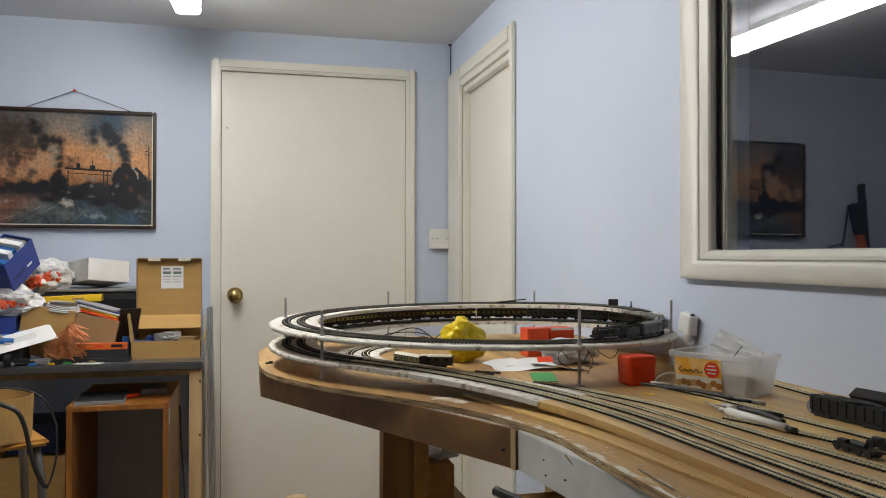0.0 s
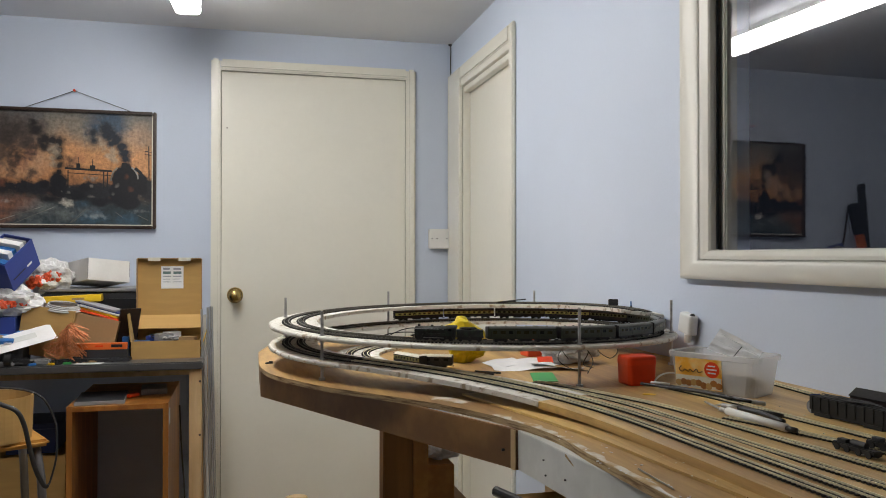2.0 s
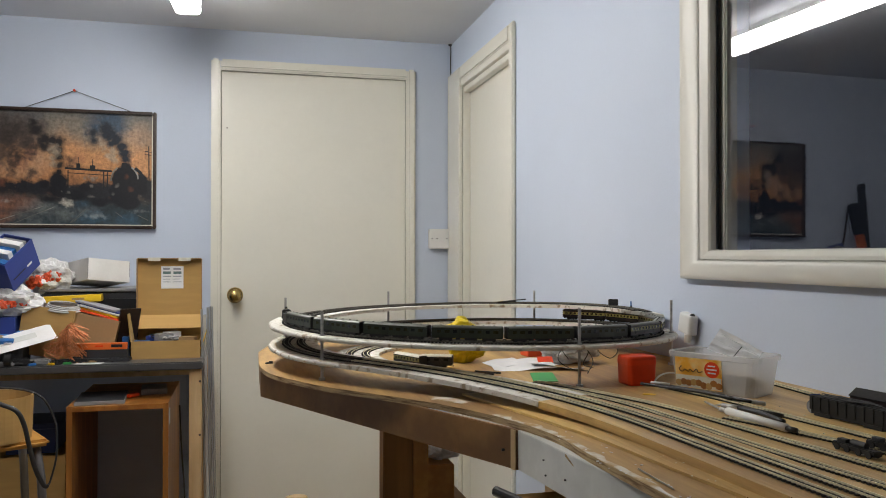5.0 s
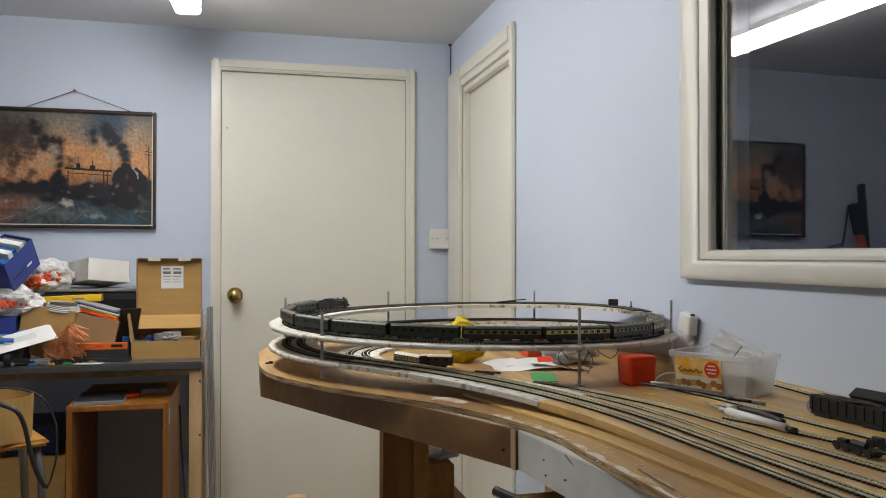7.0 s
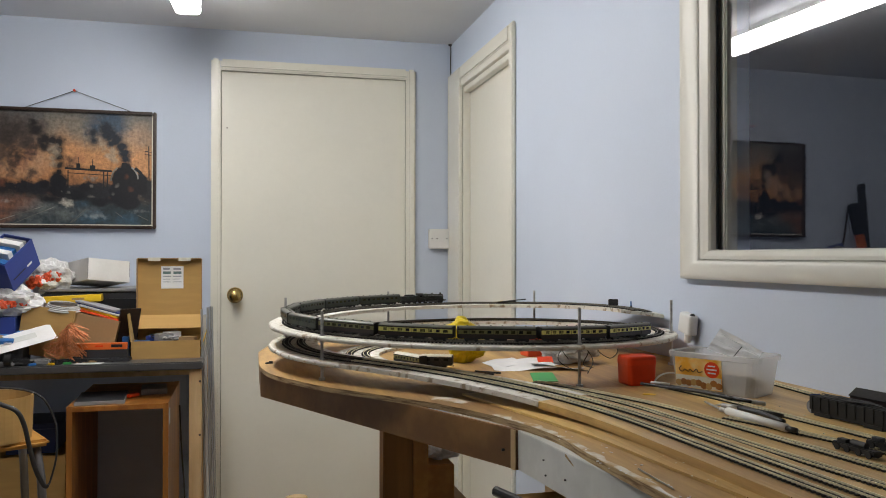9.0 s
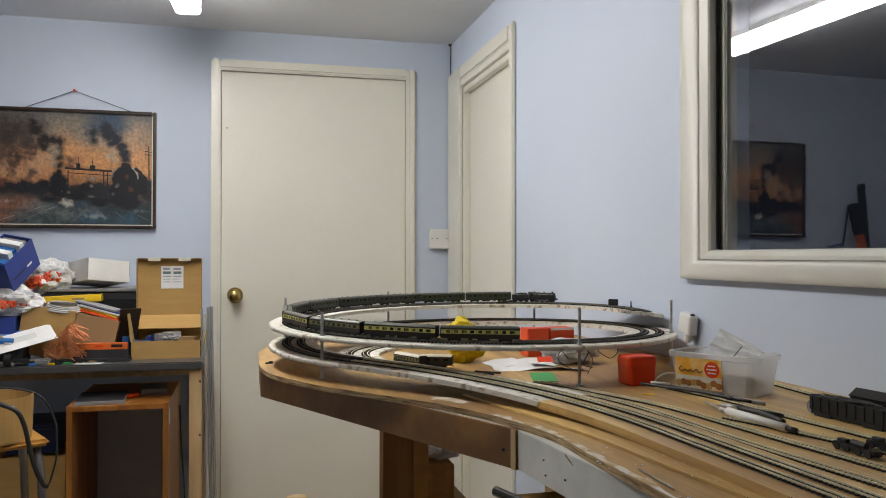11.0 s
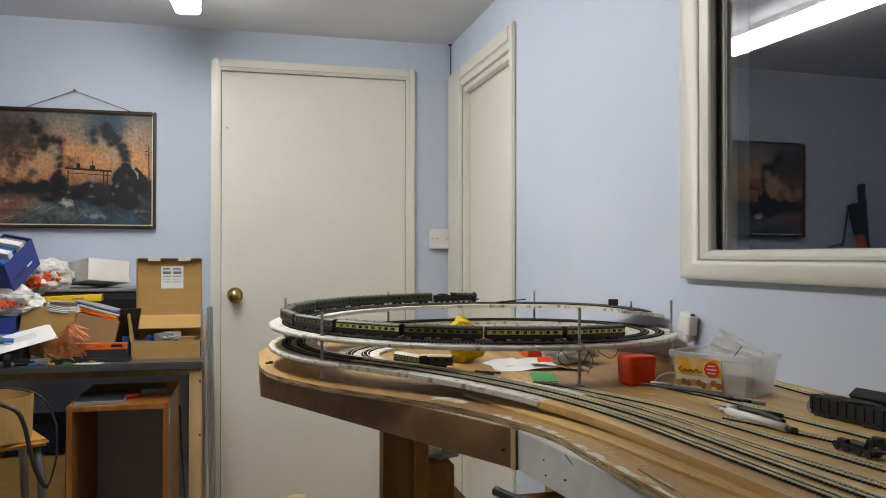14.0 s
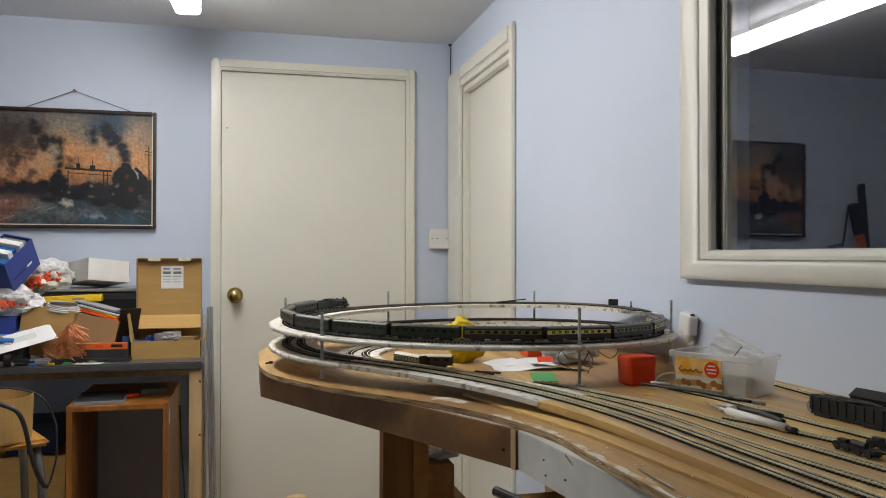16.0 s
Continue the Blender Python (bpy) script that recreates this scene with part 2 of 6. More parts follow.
def crumple(sx, sy, sz, seed, amount=0.25, sub=4, freq=2.2):
    """A crumpled bag shape with folds, base on z = 0."""
    bm = B()
    bmesh.ops.create_icosphere(bm, subdivisions=sub, radius=1.0)
    for v in bm.verts:
        c = v.co.copy()
        k = 1 + amount * noise.noise(c * freq + Vector((seed, 0, 0))) - amount * 0.7 * abs(noise.noise(c * freq * 2.1 + Vector((0, seed, 3))))
        v.co = Vector((c.x * k * sx / 2, c.y * k * sy / 2, max(0.0, (c.z * k + 0.9) / 1.9 * sz)))
    return bm


# ---- room ----
def room():
    t = 0.12
    tagged(obj("floor", box(B(), XL - t, XW + t, YF - t, YW + t, -0.1, 0.0), M["carpet"]), "warm brown vinyl workshop floor", "floor", kind="structure")
    tagged(obj("ceiling", box(B(), XL - t, XW + t, YF - t, YW + t, ZC, ZC + 0.1), M["ceil"]), "plain pale grey-white painted ceiling", "ceiling", kind="structure")
    # back wall, with the door opening
    dx0, dx1, dz = -0.0872, 0.688, 1.988
    bm = B()
    box(bm, XL - t, dx0 - 0.012, YW, YW + t, 0, ZC)
    box(bm, dx1 + 0.012, XW + t, YW, YW + t, 0, ZC)
    box(bm, dx0 - 0.012, dx1 + 0.012, YW, YW + t, dz + 0.012, ZC)
    tagged(obj("wall_north", bm, M["wall"]), "pale blue painted wall with a cream door", "wall", kind="structure")
    # right wall, with a door and a window opening
    ex0, ex1, ez = 2.600, 3.126, 1.930
    wy0, wy1, wz0, wz1 = -0.05, 1.400, 1.225, 2.02
    hole = 0.05
    bm = B()
    box(bm, XW, XW + t, YF - t, wy0 - hole, 0, ZC)
    box(bm, XW, XW + t, wy0 - hole, wy1 + hole, 0, wz0 - 0.03)
    box(bm, XW, XW + t, wy0 - hole, wy1 + hole, wz1 + hole, ZC)
    box(bm, XW, XW + t, wy1 + hole, ex0 - 0.012, 0, ZC)
    box(bm, XW, XW + t, ex0 - 0.012, ex1 + 0.20, ez + 0.012, ZC)
    box(bm, XW, XW + t, ex1 + 0.20, YW, 0, ZC)
    tagged(obj("wall_east", bm, M["wall"]), "pale blue painted wall with a window and a door", "wall", kind="structure")
    tagged(obj("wall_west", box(B(), XL - t, XL, YF - t, YW, 0, ZC), M["wall"]), "pale blue painted wall", "wall", kind="structure")
    tagged(obj("wall_south", box(B(), XL, XW, YF - t, YF, 0, ZC), M["wall"]), "pale blue painted wall", "wall", kind="structure")
    # door in the back wall
    d = tagged(empty("door_1", (dx0 + dx1) / 2, YW, 0), "closed cream painted flush door with a brass knob", "door", kind="structure")
    w = (dx1 - dx0) / 2
    part("door_leaf", box(B(), -w + 0.0012, w - 0.0012, 0.014, 0.054, 0.006, dz - 0.0012), M["cream"], d, bevel=0.002)
    for sx in (-1, 1):
        x0, x1 = sorted((sx * w, sx * (w + 0.012)))
        part("door_jamb", box(B(), x0, x1, -0.002, 0.12, 0, dz + 0.012), M["cream"], d)
        x0, x1 = sorted((sx * (w + 0.004), sx * (w + 0.040)))
        part("architrave", box(B(), x0, x1, -0.018, -0.001, 0, dz + 0.044), M["cream"], d, bevel=0.0075)
    part("head_jamb", box(B(), -w, w, -0.002, 0.12, dz, dz + 0.012), M["cream"], d)
    part("head_architrave", box(B(), -w - 0.0035, w + 0.0035, -0.018, -0.001, dz + 0.004, dz + 0.044), M["cream"], d, bevel=0.0075)
    kx, kz = -0.0301 - (dx0 + dx1) / 2, 1.059
    bm = cyl(B(), (kx, 0.014, kz), (kx, 0.006, kz), 0.033, 0.030, 28)
    rose = part("rose", bm, M["brass"], d, "round brass rose", smooth=False)
    bm = B()
    bmesh.ops.create_uvsphere(bm, u_segments=20, v_segments=12, radius=0.027, matrix=Matrix.Translation((kx, -0.036, kz)) @ Matrix.Diagonal((1, 0.72, 1, 1)))
    cyl(bm, (kx, 0.008, kz), (kx, -0.03, kz), 0.011, 0.013, 16)
    part("door_knob", bm, M["brass"], d, "polished brass door knob", smooth=True)
    bm = cyl(B(), (kx - 0.034, 0.0125, 1.752), (kx - 0.034, 0.0145, 1.752), 0.0028, seg=8)
    part("screw_hole", bm, M["darkwood"], d)
    # door in the right wall
    d = tagged(empty("door_2", XW, 0, 0), "closed cream painted door in a narrow cream frame", "door", kind="structure")
    part("door_leaf", box(B(), 0.030, 0.068, ex0 + 0.002, ex1 + 0.19, 0.006, ez - 0.003), M["cream"], d, bevel=0.002)
    part("door_jamb", box(B(), -0.002, 0.12, ex0 - 0.012, ex0, 0, ez + 0.012), M["cream"], d)
    part("head_jamb", box(B(), -0.002, 0.12, ex0, ex1 + 0.19, ez, ez + 0.012), M["cream"], d)
    part("head_stop", box(B(), 0.002, 0.0295, ex0 + 0.002, ex1 + 0.099, ez - 0.024, ez - 0.0005), M["cream"], d, bevel=0.002)
    part("door_jamb", box(B(), -0.001, 0.0295, ex1 + 0.0995, ex1 + 0.135, 0, ez), M["cream"], d, bevel=0.0015)
    part("architrave", box(B(), -0.016, -0.001, ex0 - 0.044, ex0 - 0.006, 0, ez + 0.084), M["cream"], d, bevel=0.004)
    part("architrave", box(B(), -0.018, -0.0012, ex1 + 0.102, YW - 0.001, 0, ez + 0.084), M["cream"], d, bevel=0.006)
    part("head_architrave", box(B(), -0.018, -0.001, ex0 - 0.0055, ex1 + 0.1015, ez + 0.026, ez + 0.084), M["cream"], d, bevel=0.006)
    part("head_fillet", box(B(), -0.010, -0.001, ex0 - 0.0055, ex1 + 0.1015, ez + 0.0005, ez + 0.0275), M["cream"], d, bevel=0.002)
    k = tagged(empty("corner_cable"), "thin dark wire running down the corner of the walls", "wire")
    part("wire", sweep(B(), spline([(XW - 0.006, YW - 0.005, ZC - 0.001), (XW - 0.004, YW - 0.005, ZC - 0.03), (XW - 0.0055, YW - 0.005, ZC - 0.08), (XW - 0.004, YW - 0.005, ez + 0.085)], 5), 0.0022, 6), M["satin"], k)
    part("staple", cyl(B(), (XW - 0.012, YW - 0.012, ZC - 0.004), (XW - 0.003, YW - 0.004, ZC - 0.001), 0.006, seg=8), M["satin"], k)
    # window
    w = tagged(empty("window_1", XW, 0, 0), "white framed window, black with night outside", "window", kind="structure")
    def bar(nm, y0, y1, z0, z1, x0, x1, bev=0.006):
        part(nm, box(B(), x0, x1, y0, y1, z0, z1), M["whitegloss"], w, bevel=bev)
    # moulded surround with mitred corners: share of its width, height off the wall
    prof = [(0.0, 0.0), (0.0, -0.008)] + [(0.66 * (1 - math.cos(q)) / 2, -0.008 - 0.017 * math.sin(q) ** 0.8) for q in (k * math.pi / 14 for k in range(1, 14))]
    prof += [(0.665, -0.0085), (0.680, -0.0085), (0.690, -0.0125), (0.80, -0.0125), (0.955, -0.0105), (0.985, -0.007), (1.0, 0.001), (1.0, 0.0085)]
    side, foot, head = 0.100, 0.058, 0.10
    bm, prev = B(), None
    for s, h in prof:
        ring = [bm.verts.new((h, y, z)) for y, z in ((wy0 + 0.010 - side * (1 - s), wz0 + 0.008 - foot * (1 - s)), (wy1 - 0.010 + side * (1 - s), wz0 + 0.008 - foot * (1 - s)), (wy1 - 0.010 + side * (1 - s), wz1 + head * (1 - s)), (wy0 + 0.010 - side * (1 - s), wz1 + head * (1 - s)))]
        if prev:
            for k in range(4):
                bm.faces.new((prev[k], prev[(k + 1) % 4], ring[(k + 1) % 4], ring[k]))
        prev = ring
    bmesh.ops.recalc_face_normals(bm, faces=bm.faces[:])
    for f in bm.faces:
        f.smooth = min(v.co.x for v in f.verts) < -0.0135
    part("surround", bm, M["whitegloss"], w, "moulded white gloss surround")
    for nm, y0, y1, z0, z1 in (("window_frame", wy1 - 0.024, wy1 + 0.048, wz0 - 0.02, wz1), ("window_frame", wy0 - 0.02, wy0 + 0.010, wz0, wz1), ("window_frame", wy0, wy1, wz1 - 0.02, wz1), ("window_frame", wy0, wy1, wz0 - 0.006, wz0 + 0.008)):
        bar(nm, y0, y1, z0, z1, 0.0165, 0.044, 0.003)
    part("gasket", box(B(), 0.0045, 0.0088, wy1 - 0.0135, wy1 - 0.0102, wz0 + 0.010, wz1), M["black"], w)
    part("pane", box(B(), -0.001, 0.001, wy0 - wy1 + 0.03, 0.012, wz0 - 0.004, wz1, pose(0.0105, wy1, 0, 0, PANE_TILT, PANE_TURN)), M["pane"], w)
    # switch plate
    s = tagged(empty("switched_fuse_plate", 0.8316, YW, 1.2533), "white square switched outlet plate with two screws", "socket")
    part("plate", box(B(), -0.0455, 0.0455, -0.030, 0, 0, 0.0865), M["plastic_w"], s, bevel=0.004)
    part("rocker", box(B(), 0.008, 0.020, -0.0345, -0.030, 0.036, 0.056), M["plastic_w"], s, bevel=0.0015)
    part("fuse_carrier", box(B(), -0.020, -0.002, -0.0325, -0.030, 0.034, 0.056), M["plastic_w"], s, bevel=0.001)
    part("fuse_slot", box(B(), -0.015, -0.007, -0.0329, -0.0325, 0.043, 0.046), M["satin"], s)
    for sx in (-0.033, 0.033):
        part("screw", cyl(B(), (sx, -0.0312, 0.045), (sx, -0.0295, 0.045), 0.0034, seg=10), M["steel"], s)
    # tube lamp on the ceiling: a box diffuser closed at both ends
    ln = LAMP_LENGTH
    l = tagged(empty("fluorescent_lamp", -0.19, 2.96, ZC, -3.0), "white fluorescent batten lamp, lit, on the ceiling", "lamp")
    part("lamp_body", box(B(), -0.034, 0.034, -ln - 0.004, 0.004, -0.030, 0), M["plastic_w"], l, bevel=0.003)
    bm = B()
    prof = [(-0.043, -0.031), (-0.044, -0.066), (-0.041, -0.076), (-0.032, -0.080), (0.032, -0.080), (0.041, -0.076), (0.044, -0.066), (0.043, -0.031)]
    a, b = [bm.verts.new((x, -ln, z)) for x, z in prof], [bm.verts.new((x, 0, z)) for x, z in prof]
    for i in range(len(prof)):
        j = (i + 1) % len(prof)
        bm.faces.new((a[i], a[j], b[j], b[i]))
    bmesh.ops.recalc_face_normals(bm, faces=bm.faces[:])
    dif = part("diffuser", bm, M["tube"], l, "glowing box diffuser")
    for y in (-ln, 0.0):
        part("diffuser_end", tube_section([(x, z) for x, z in prof], -0.0004, 0.0004), M["tube_end"], dif, "dimmer end of the diffuser").matrix_basis = pose(0, y, 0, 0, 0, 90)
    for y0, y1 in ((-ln - 0.0035, -ln - 0.0005), (0.0005, 0.0035)):
        part("end_clip", box(B(), -0.046, 0.046, y0, y1, -0.036, -0.0305), M["plastic_w"], l)


room()


# ---- railway ----
def helix(deg, r, dz=0.0):
    a = radians(deg)
    # the free end droops, most at its outer edge
    sag = max(0.0, (deg - 225) / 50) ** 2 * (0.001 + 0.010 * (r - R_HOLE) / (R_EDGE - R_HOLE))
    return Vector((CX - r * math.sin(a), CY - r * math.cos(a), Z0 + RISE * deg / 360 - sag + dz))


LOW, TOP = -312.0, 279.0      # the deck's ends, degrees
TRACK = 0.0035                # rail top above the deck


def mesh_ob(name, verts, faces, material, parent=None, label=""):
    me = bpy.data.meshes.new(name)
    me.from_pydata([tuple(v) for v in verts], [], faces)
    me.materials.append(material)
    me.update()
    ob = new(name, me)
    if parent:
        ob.parent = parent
    if label:
        ob["label"] = label
    return ob


def track(path, label, sleeper_mat, group="model railway tracks", rail="rail"):
    """A model track along a list of points (bed height): rails and sleepers."""
    t = tagged(empty("railway_track"), label, "track", group)
    P = [Vector(p) for p in path]
    def frame_at(i):
        d = (P[min(i + 1, len(P) - 1)] - P[max(i - 1, 0)])
        d.normalize()
        s = Vector((d.y, -d.x, 0)).normalized()
        return d, s
    for side in (-1, 1):
        v, f = [], []
        for i, p in enumerate(P):
            d, s = frame_at(i)
            c = p + side * 0.0045 * s
            for a, h in ((-0.0006, 0.0013), (0.0006, 0.0013), (0.0006, TRACK), (-0.0006, TRACK)):
                v.append(c + a * s + Vector((0, 0, h)))
        for i in range(len(P) - 1):
            for k in range(4):
                f.append((4 * i + k, 4 * i + (k + 1) % 4, 4 * i + 4 + (k + 1) % 4, 4 * i + 4 + k))
        mesh_ob("rail", v, f, M[rail], t)
    v, f = [], []
    acc, step = 0.0, 0.0060
    for i in range(len(P) - 1):
        seg = (P[i + 1] - P[i]).length
        d, s = frame_at(i)
        while acc < seg:
            c = P[i] + (P[i + 1] - P[i]) * (acc / seg)
            n = len(v)
            for h in (0.0002, 0.0019):
                for a, b in ((-0.0086, -0.0015), (0.0086, -0.0015), (0.0086, 0.0015), (-0.0086, 0.0015)):
                    v.append(c + a * s + b * d + Vector((0, 0, h)))
            f += [(n + 4, n + 5, n + 6, n + 7), (n, n + 1, n + 5, n + 4), (n + 1, n + 2, n + 6, n + 5), (n + 2, n + 3, n + 7, n + 6), (n + 3, n, n + 4, n + 7)]
            acc += step
        acc -= seg
    tagged(mesh_ob("sleeper_base", v, f, sleeper_mat, t), "moulded base of closely spaced sleepers", kind="stuff")
    return t


def deck():
    """The spiral deck on its threaded rods."""
    h = tagged(empty("track_helix", CX, CY, 0), "spiral plywood track deck with flaking white paint on threaded rods", "helix")
    n = 420
    bm = B()
    prev = None
    for i in range(n + 1):
        a = LOW + (TOP - LOW) * i / n
        ro = R_EDGE + 0.0022 * noise.noise(Vector((a * 0.09, 0, 0))) + 0.0030 * noise.noise(Vector((a * 0.45, 4, 0)))
        ri = R_HOLE + 0.003 * noise.noise(Vector((a * 0.05, 9, 0)))
        ring = []
        for r, dz in ((ri, 0), (ro - 0.002, 0), (ro, -0.0015), (ro + 0.0006, -0.004), (ro - 0.001, -0.0075), (ri, -0.0075)):
            p = helix(a, r, dz)
            ring.append(bm.verts.new((p.x - CX, p.y - CY, p.z)))
        if prev:
            for k in range(6):
                fc = bm.faces.new((prev[k], ring[k], ring[(k + 1) % 6], prev[(k + 1) % 6]))
                fc.material_index = 1 if k == 4 else 0
        else:
            bm.faces.new(ring)
        prev = ring
    bm.faces.new(prev[::-1])
    bmesh.ops.recalc_face_normals(bm, faces=bm.faces[:])
    part("deck", bm, [M["flaked"], M["ply"]], h)
    # threaded rods: angle, radius, top height
    for deg, r, top in ((56.0, 0.403, 1.124), (-10.0, 0.404, 1.136), (-62.0, 0.4045, 1.134), (110.0, 0.402, 1.131), (164.5, 0.404, 1.131), (219.4, 0.405, 1.133)):
        a = radians(deg)
        x, y = -r * math.sin(a), -r * math.cos(a)
        bm = cyl(B(), (x, y, ZB), (x, y, top), 0.0027, seg=10)
        rod = part("threaded_rod", bm, M["steel"], h)
        base = deg if deg < 100 else deg - 360
        levels = [Z0 + RISE * (base + k) / 360 for k in (-360, 0, 360) if LOW < base + k < TOP]
        for z in levels:
            if ZB + 0.02 < z < top - 0.004:
                for dz in (0.0015, -0.0095):
                    part("nut", cyl(B(), (x, y, z + dz - 0.0012), (x, y, z + dz + 0.0018), 0.0046, seg=6), M["steel"], rod)
                    part("washer", cyl(B(), (x, y, z + dz - 0.0018), (x, y, z + dz - 0.0012), 0.0062, seg=14), M["steel"], rod)
        part("foot_nut", cyl(B(), (x, y, ZB + 0.0002), (x, y, ZB + 0.005), 0.0062, seg=6), M["steel"], rod)


def bezier(p0, p1, p2, p3, n=36):
    out = []
    for i in range(n + 1):
        t = i / n
        out.append(tuple((1 - t) ** 3 * a + 3 * (1 - t) ** 2 * t * b + 3 * (1 - t) * t * t * c + t ** 3 * d for a, b, c, d in zip(p0, p1, p2, p3)))
    return out


# plan of the approach ramp, middle line between its two tracks: x, y, height
MID = (R_OUT + R_IN) / 2
LIFT = 0.0004


def approach():
    p0 = helix(LOW, MID)
    a = radians(LOW)
    back = Vector((math.cos(a), -math.sin(a), 0))
    b = bezier(p0, p0 + 0.17 * back + Vector((0, 0, -0.0035)), (0.462, 1.105, 1.0235), (0.4825, 0.80, 1.0185))
    return [Vector(q) for q in b] + [Vector((0.4825 + 0.022 * k / 10, 0.80 - 0.42 * k / 10, 1.0185)) for k in range(1, 11)]


def offset(path, o, dz=0.0):
    out = []
    for i, p in enumerate(path):
        d = path[min(i + 1, len(path) - 1)] - path[max(i - 1, 0)]
        d = Vector((d.x, d.y, 0)).normalized()
        out.append(p + o * Vector((-d.y, d.x, 0)) + Vector((0, 0, dz)))
    return out


def ribbon(path, o0, o1, thick):
    """A strip of board along a path, between two side offsets."""
    bm = B()
    A_, C_ = offset(path, o0), offset(path, o1)
    prev = None
    for a, c in zip(A_, C_):
        ring = [bm.verts.new(q) for q in (a, c, c - Vector((0, 0, thick)), a - Vector((0, 0, thick)))]
        if prev:
            for k in range(4):
                bm.faces.new((prev[k], ring[k], ring[(k + 1) % 4], prev[(k + 1) % 4]))
        else:
            bm.faces.new(ring)
        prev = ring
    bm.faces.new(prev[::-1])
    bmesh.ops.recalc_face_normals(bm, faces=bm.faces[:])
    return bm


EDGE = [(0.033, 1.72), (0.033, 1.63), (0.045, 1.53), (0.069, 1.456), (0.131, 1.338), (0.199, 1.249), (0.268, 1.156), (0.319, 1.064), (0.340, 1.005), (0.357, 0.949), (0.367, 0.883), (0.366, 0.81), (0.369, 0.716), (0.374, 0.60), (0.385, 0.40)]


def baseboard():
    b = tagged(empty("baseboard"), "plywood model railway baseboard with a curved edge and brown fascia", "table")
    front = [(p.x, p.y) for p in spline([(x, y, 0) for x, y in EDGE], 6)]
    outline = [*front, (XW - 0.002, 0.40), (XW - 0.002, 2.12), (0.12, 2.12), (0.06, 1.98), (0.035, 1.85)]
    bm = prism(outline, ZB - 0.0085, ZB)
    bmesh.ops.recalc_face_normals(bm, faces=bm.faces[:])
    for f in bm.faces:
        f.material_index = 0 if abs(f.normal.z) > 0.5 else 1
    part("board_top", bm, [M["oldply"], M["plyedge"]], b)
    # second sheet with a long joint
    joint = spline([(0.330, 1.20, 0), (0.372, 1.02, 0), (0.390, 0.935, 0), (0.402, 0.878, 0), (0.410, 0.81, 0), (0.420, 0.718, 0), (0.432, 0.62, 0), (0.45, 0.41, 0)], 6)
    part("upper_sheet", prism([*((p.x, p.y) for p in joint), (XW - 0.004, 0.41), (XW - 0.004, 1.20)], ZB + 0.0004, ZB + 0.0034), M["ply"], b)
    part("joint_gap", ribbon([Vector((p.x, p.y, ZB + 0.0016)) for p in joint], 0.0004, 0.0026, 0.0014), M["darkwood"], b, "dark open joint between the sheets")
    # white filler along the worn edge
    bm = B()
    prev = None
    for i, (x, y) in enumerate(front[44:78]):
        w = max(0.003, 0.010 + 0.014 * noise.noise(Vector((i * 0.30, 1, 0))) + 0.006 * noise.noise(Vector((i * 0.9, 5, 0))))
        row = [bm.verts.new((x + 0.0005, y, ZB + 0.0002)), bm.verts.new((x + 0.001, y, ZB + 0.0008)), bm.verts.new((x + w * 0.7, y, ZB + 0.0008)), bm.verts.new((x + w, y + 0.002, ZB + 0.0001))]
        if prev:
            for k in range(3):
                bm.faces.new((prev[k], row[k], row[k + 1], prev[k + 1]))
        prev = row
    bmesh.ops.recalc_face_normals(bm, faces=bm.faces[:])
    part("filler_patch", bm, M["filler"], b, "smeared white filler along the edge")
    bm = crumple(0.075, 0.030, 0.002, 4, 0.5, 3)
    bmesh.ops.transform(bm, matrix=pose(0.300, 1.165, ZB, 0, 0, -52), verts=bm.verts[:])
    part("filler_patch", bm, M["filler"], b, "white filler smear")
    # fascia and panels
    a, c = Vector((0.0355, 1.62, 0)), Vector((0.345, 0.985, 0))
    d = (c - a).normalized()
    nrm = Vector((d.y, -d.x, 0))
    def slab(p, q, z0, z1, th, nm, mt, lb=""):
        dd = (q - p).normalized()
        nn = Vector((-dd.y, dd.x, 0)) * th
        bm = prism([(p.x, p.y), (q.x, q.y), (q.x + nn.x, q.y + nn.y), (p.x + nn.x, p.y + nn.y)], z0, z1)
        bmesh.ops.recalc_face_normals(bm, faces=bm.faces[:])
        return part(nm, bm, mt, b, lb, bevel=0.0008)
    slab(a, c, 0.944, ZB - 0.009, 0.006, "fascia", M["hardboard"], "brown hardboard fascia strip")
    slab(Vector((0.037, 1.90, 0)), a - d * 0.001, 0.944, ZB - 0.009, 0.006, "fascia", M["hardboard"], "brown hardboard fascia strip")
    slab(c - d * 0.010 + 0.003 * nrm, c + 0.003 * nrm, 0.944, ZB - 0.009, 0.002, "fascia_batten", M["pine"])
    slab(c + d * 0.0006, Vector((0.400, 0.45, 0)), 0.945, ZB - 0.009, 0.016, "side_panel", M["melamine"], "scuffed grey-white side panel")
    for k, (u, z) in enumerate(((0.14, 0.975), (0.15, 0.958), (0.24, 0.965))):
        p = c.lerp(Vector((0.400, 0.45, 0)), u)
        part("screw", cyl(B(), (p.x - 0.0015, p.y, z), (p.x + 0.002, p.y, z), 0.0012, seg=10), M["satin"], b)
    p = a.lerp(c, 0.965)
    part("screw", cyl(B(), (p.x - 0.003, p.y, 0.966), (p.x + 0.001, p.y, 0.966), 0.0018, seg=8), M["black"], b)
    # loose splinter of ply on the edge
    bm = box(B(), -0.010, 0.010, -0.002, 0.002, -0.002, 0.002, pose(0.361, 0.848, ZB - 0.016, 20, 26, -82))
    part("splinter", bm, M["plyedge"], b)
    # legs and rails under the board
    part("leg", box(B(), 0.318, 0.388, 1.84, 1.90, 0, ZB - 0.009), M["legbrown"], b, "dark stained timber leg", bevel=0.003)
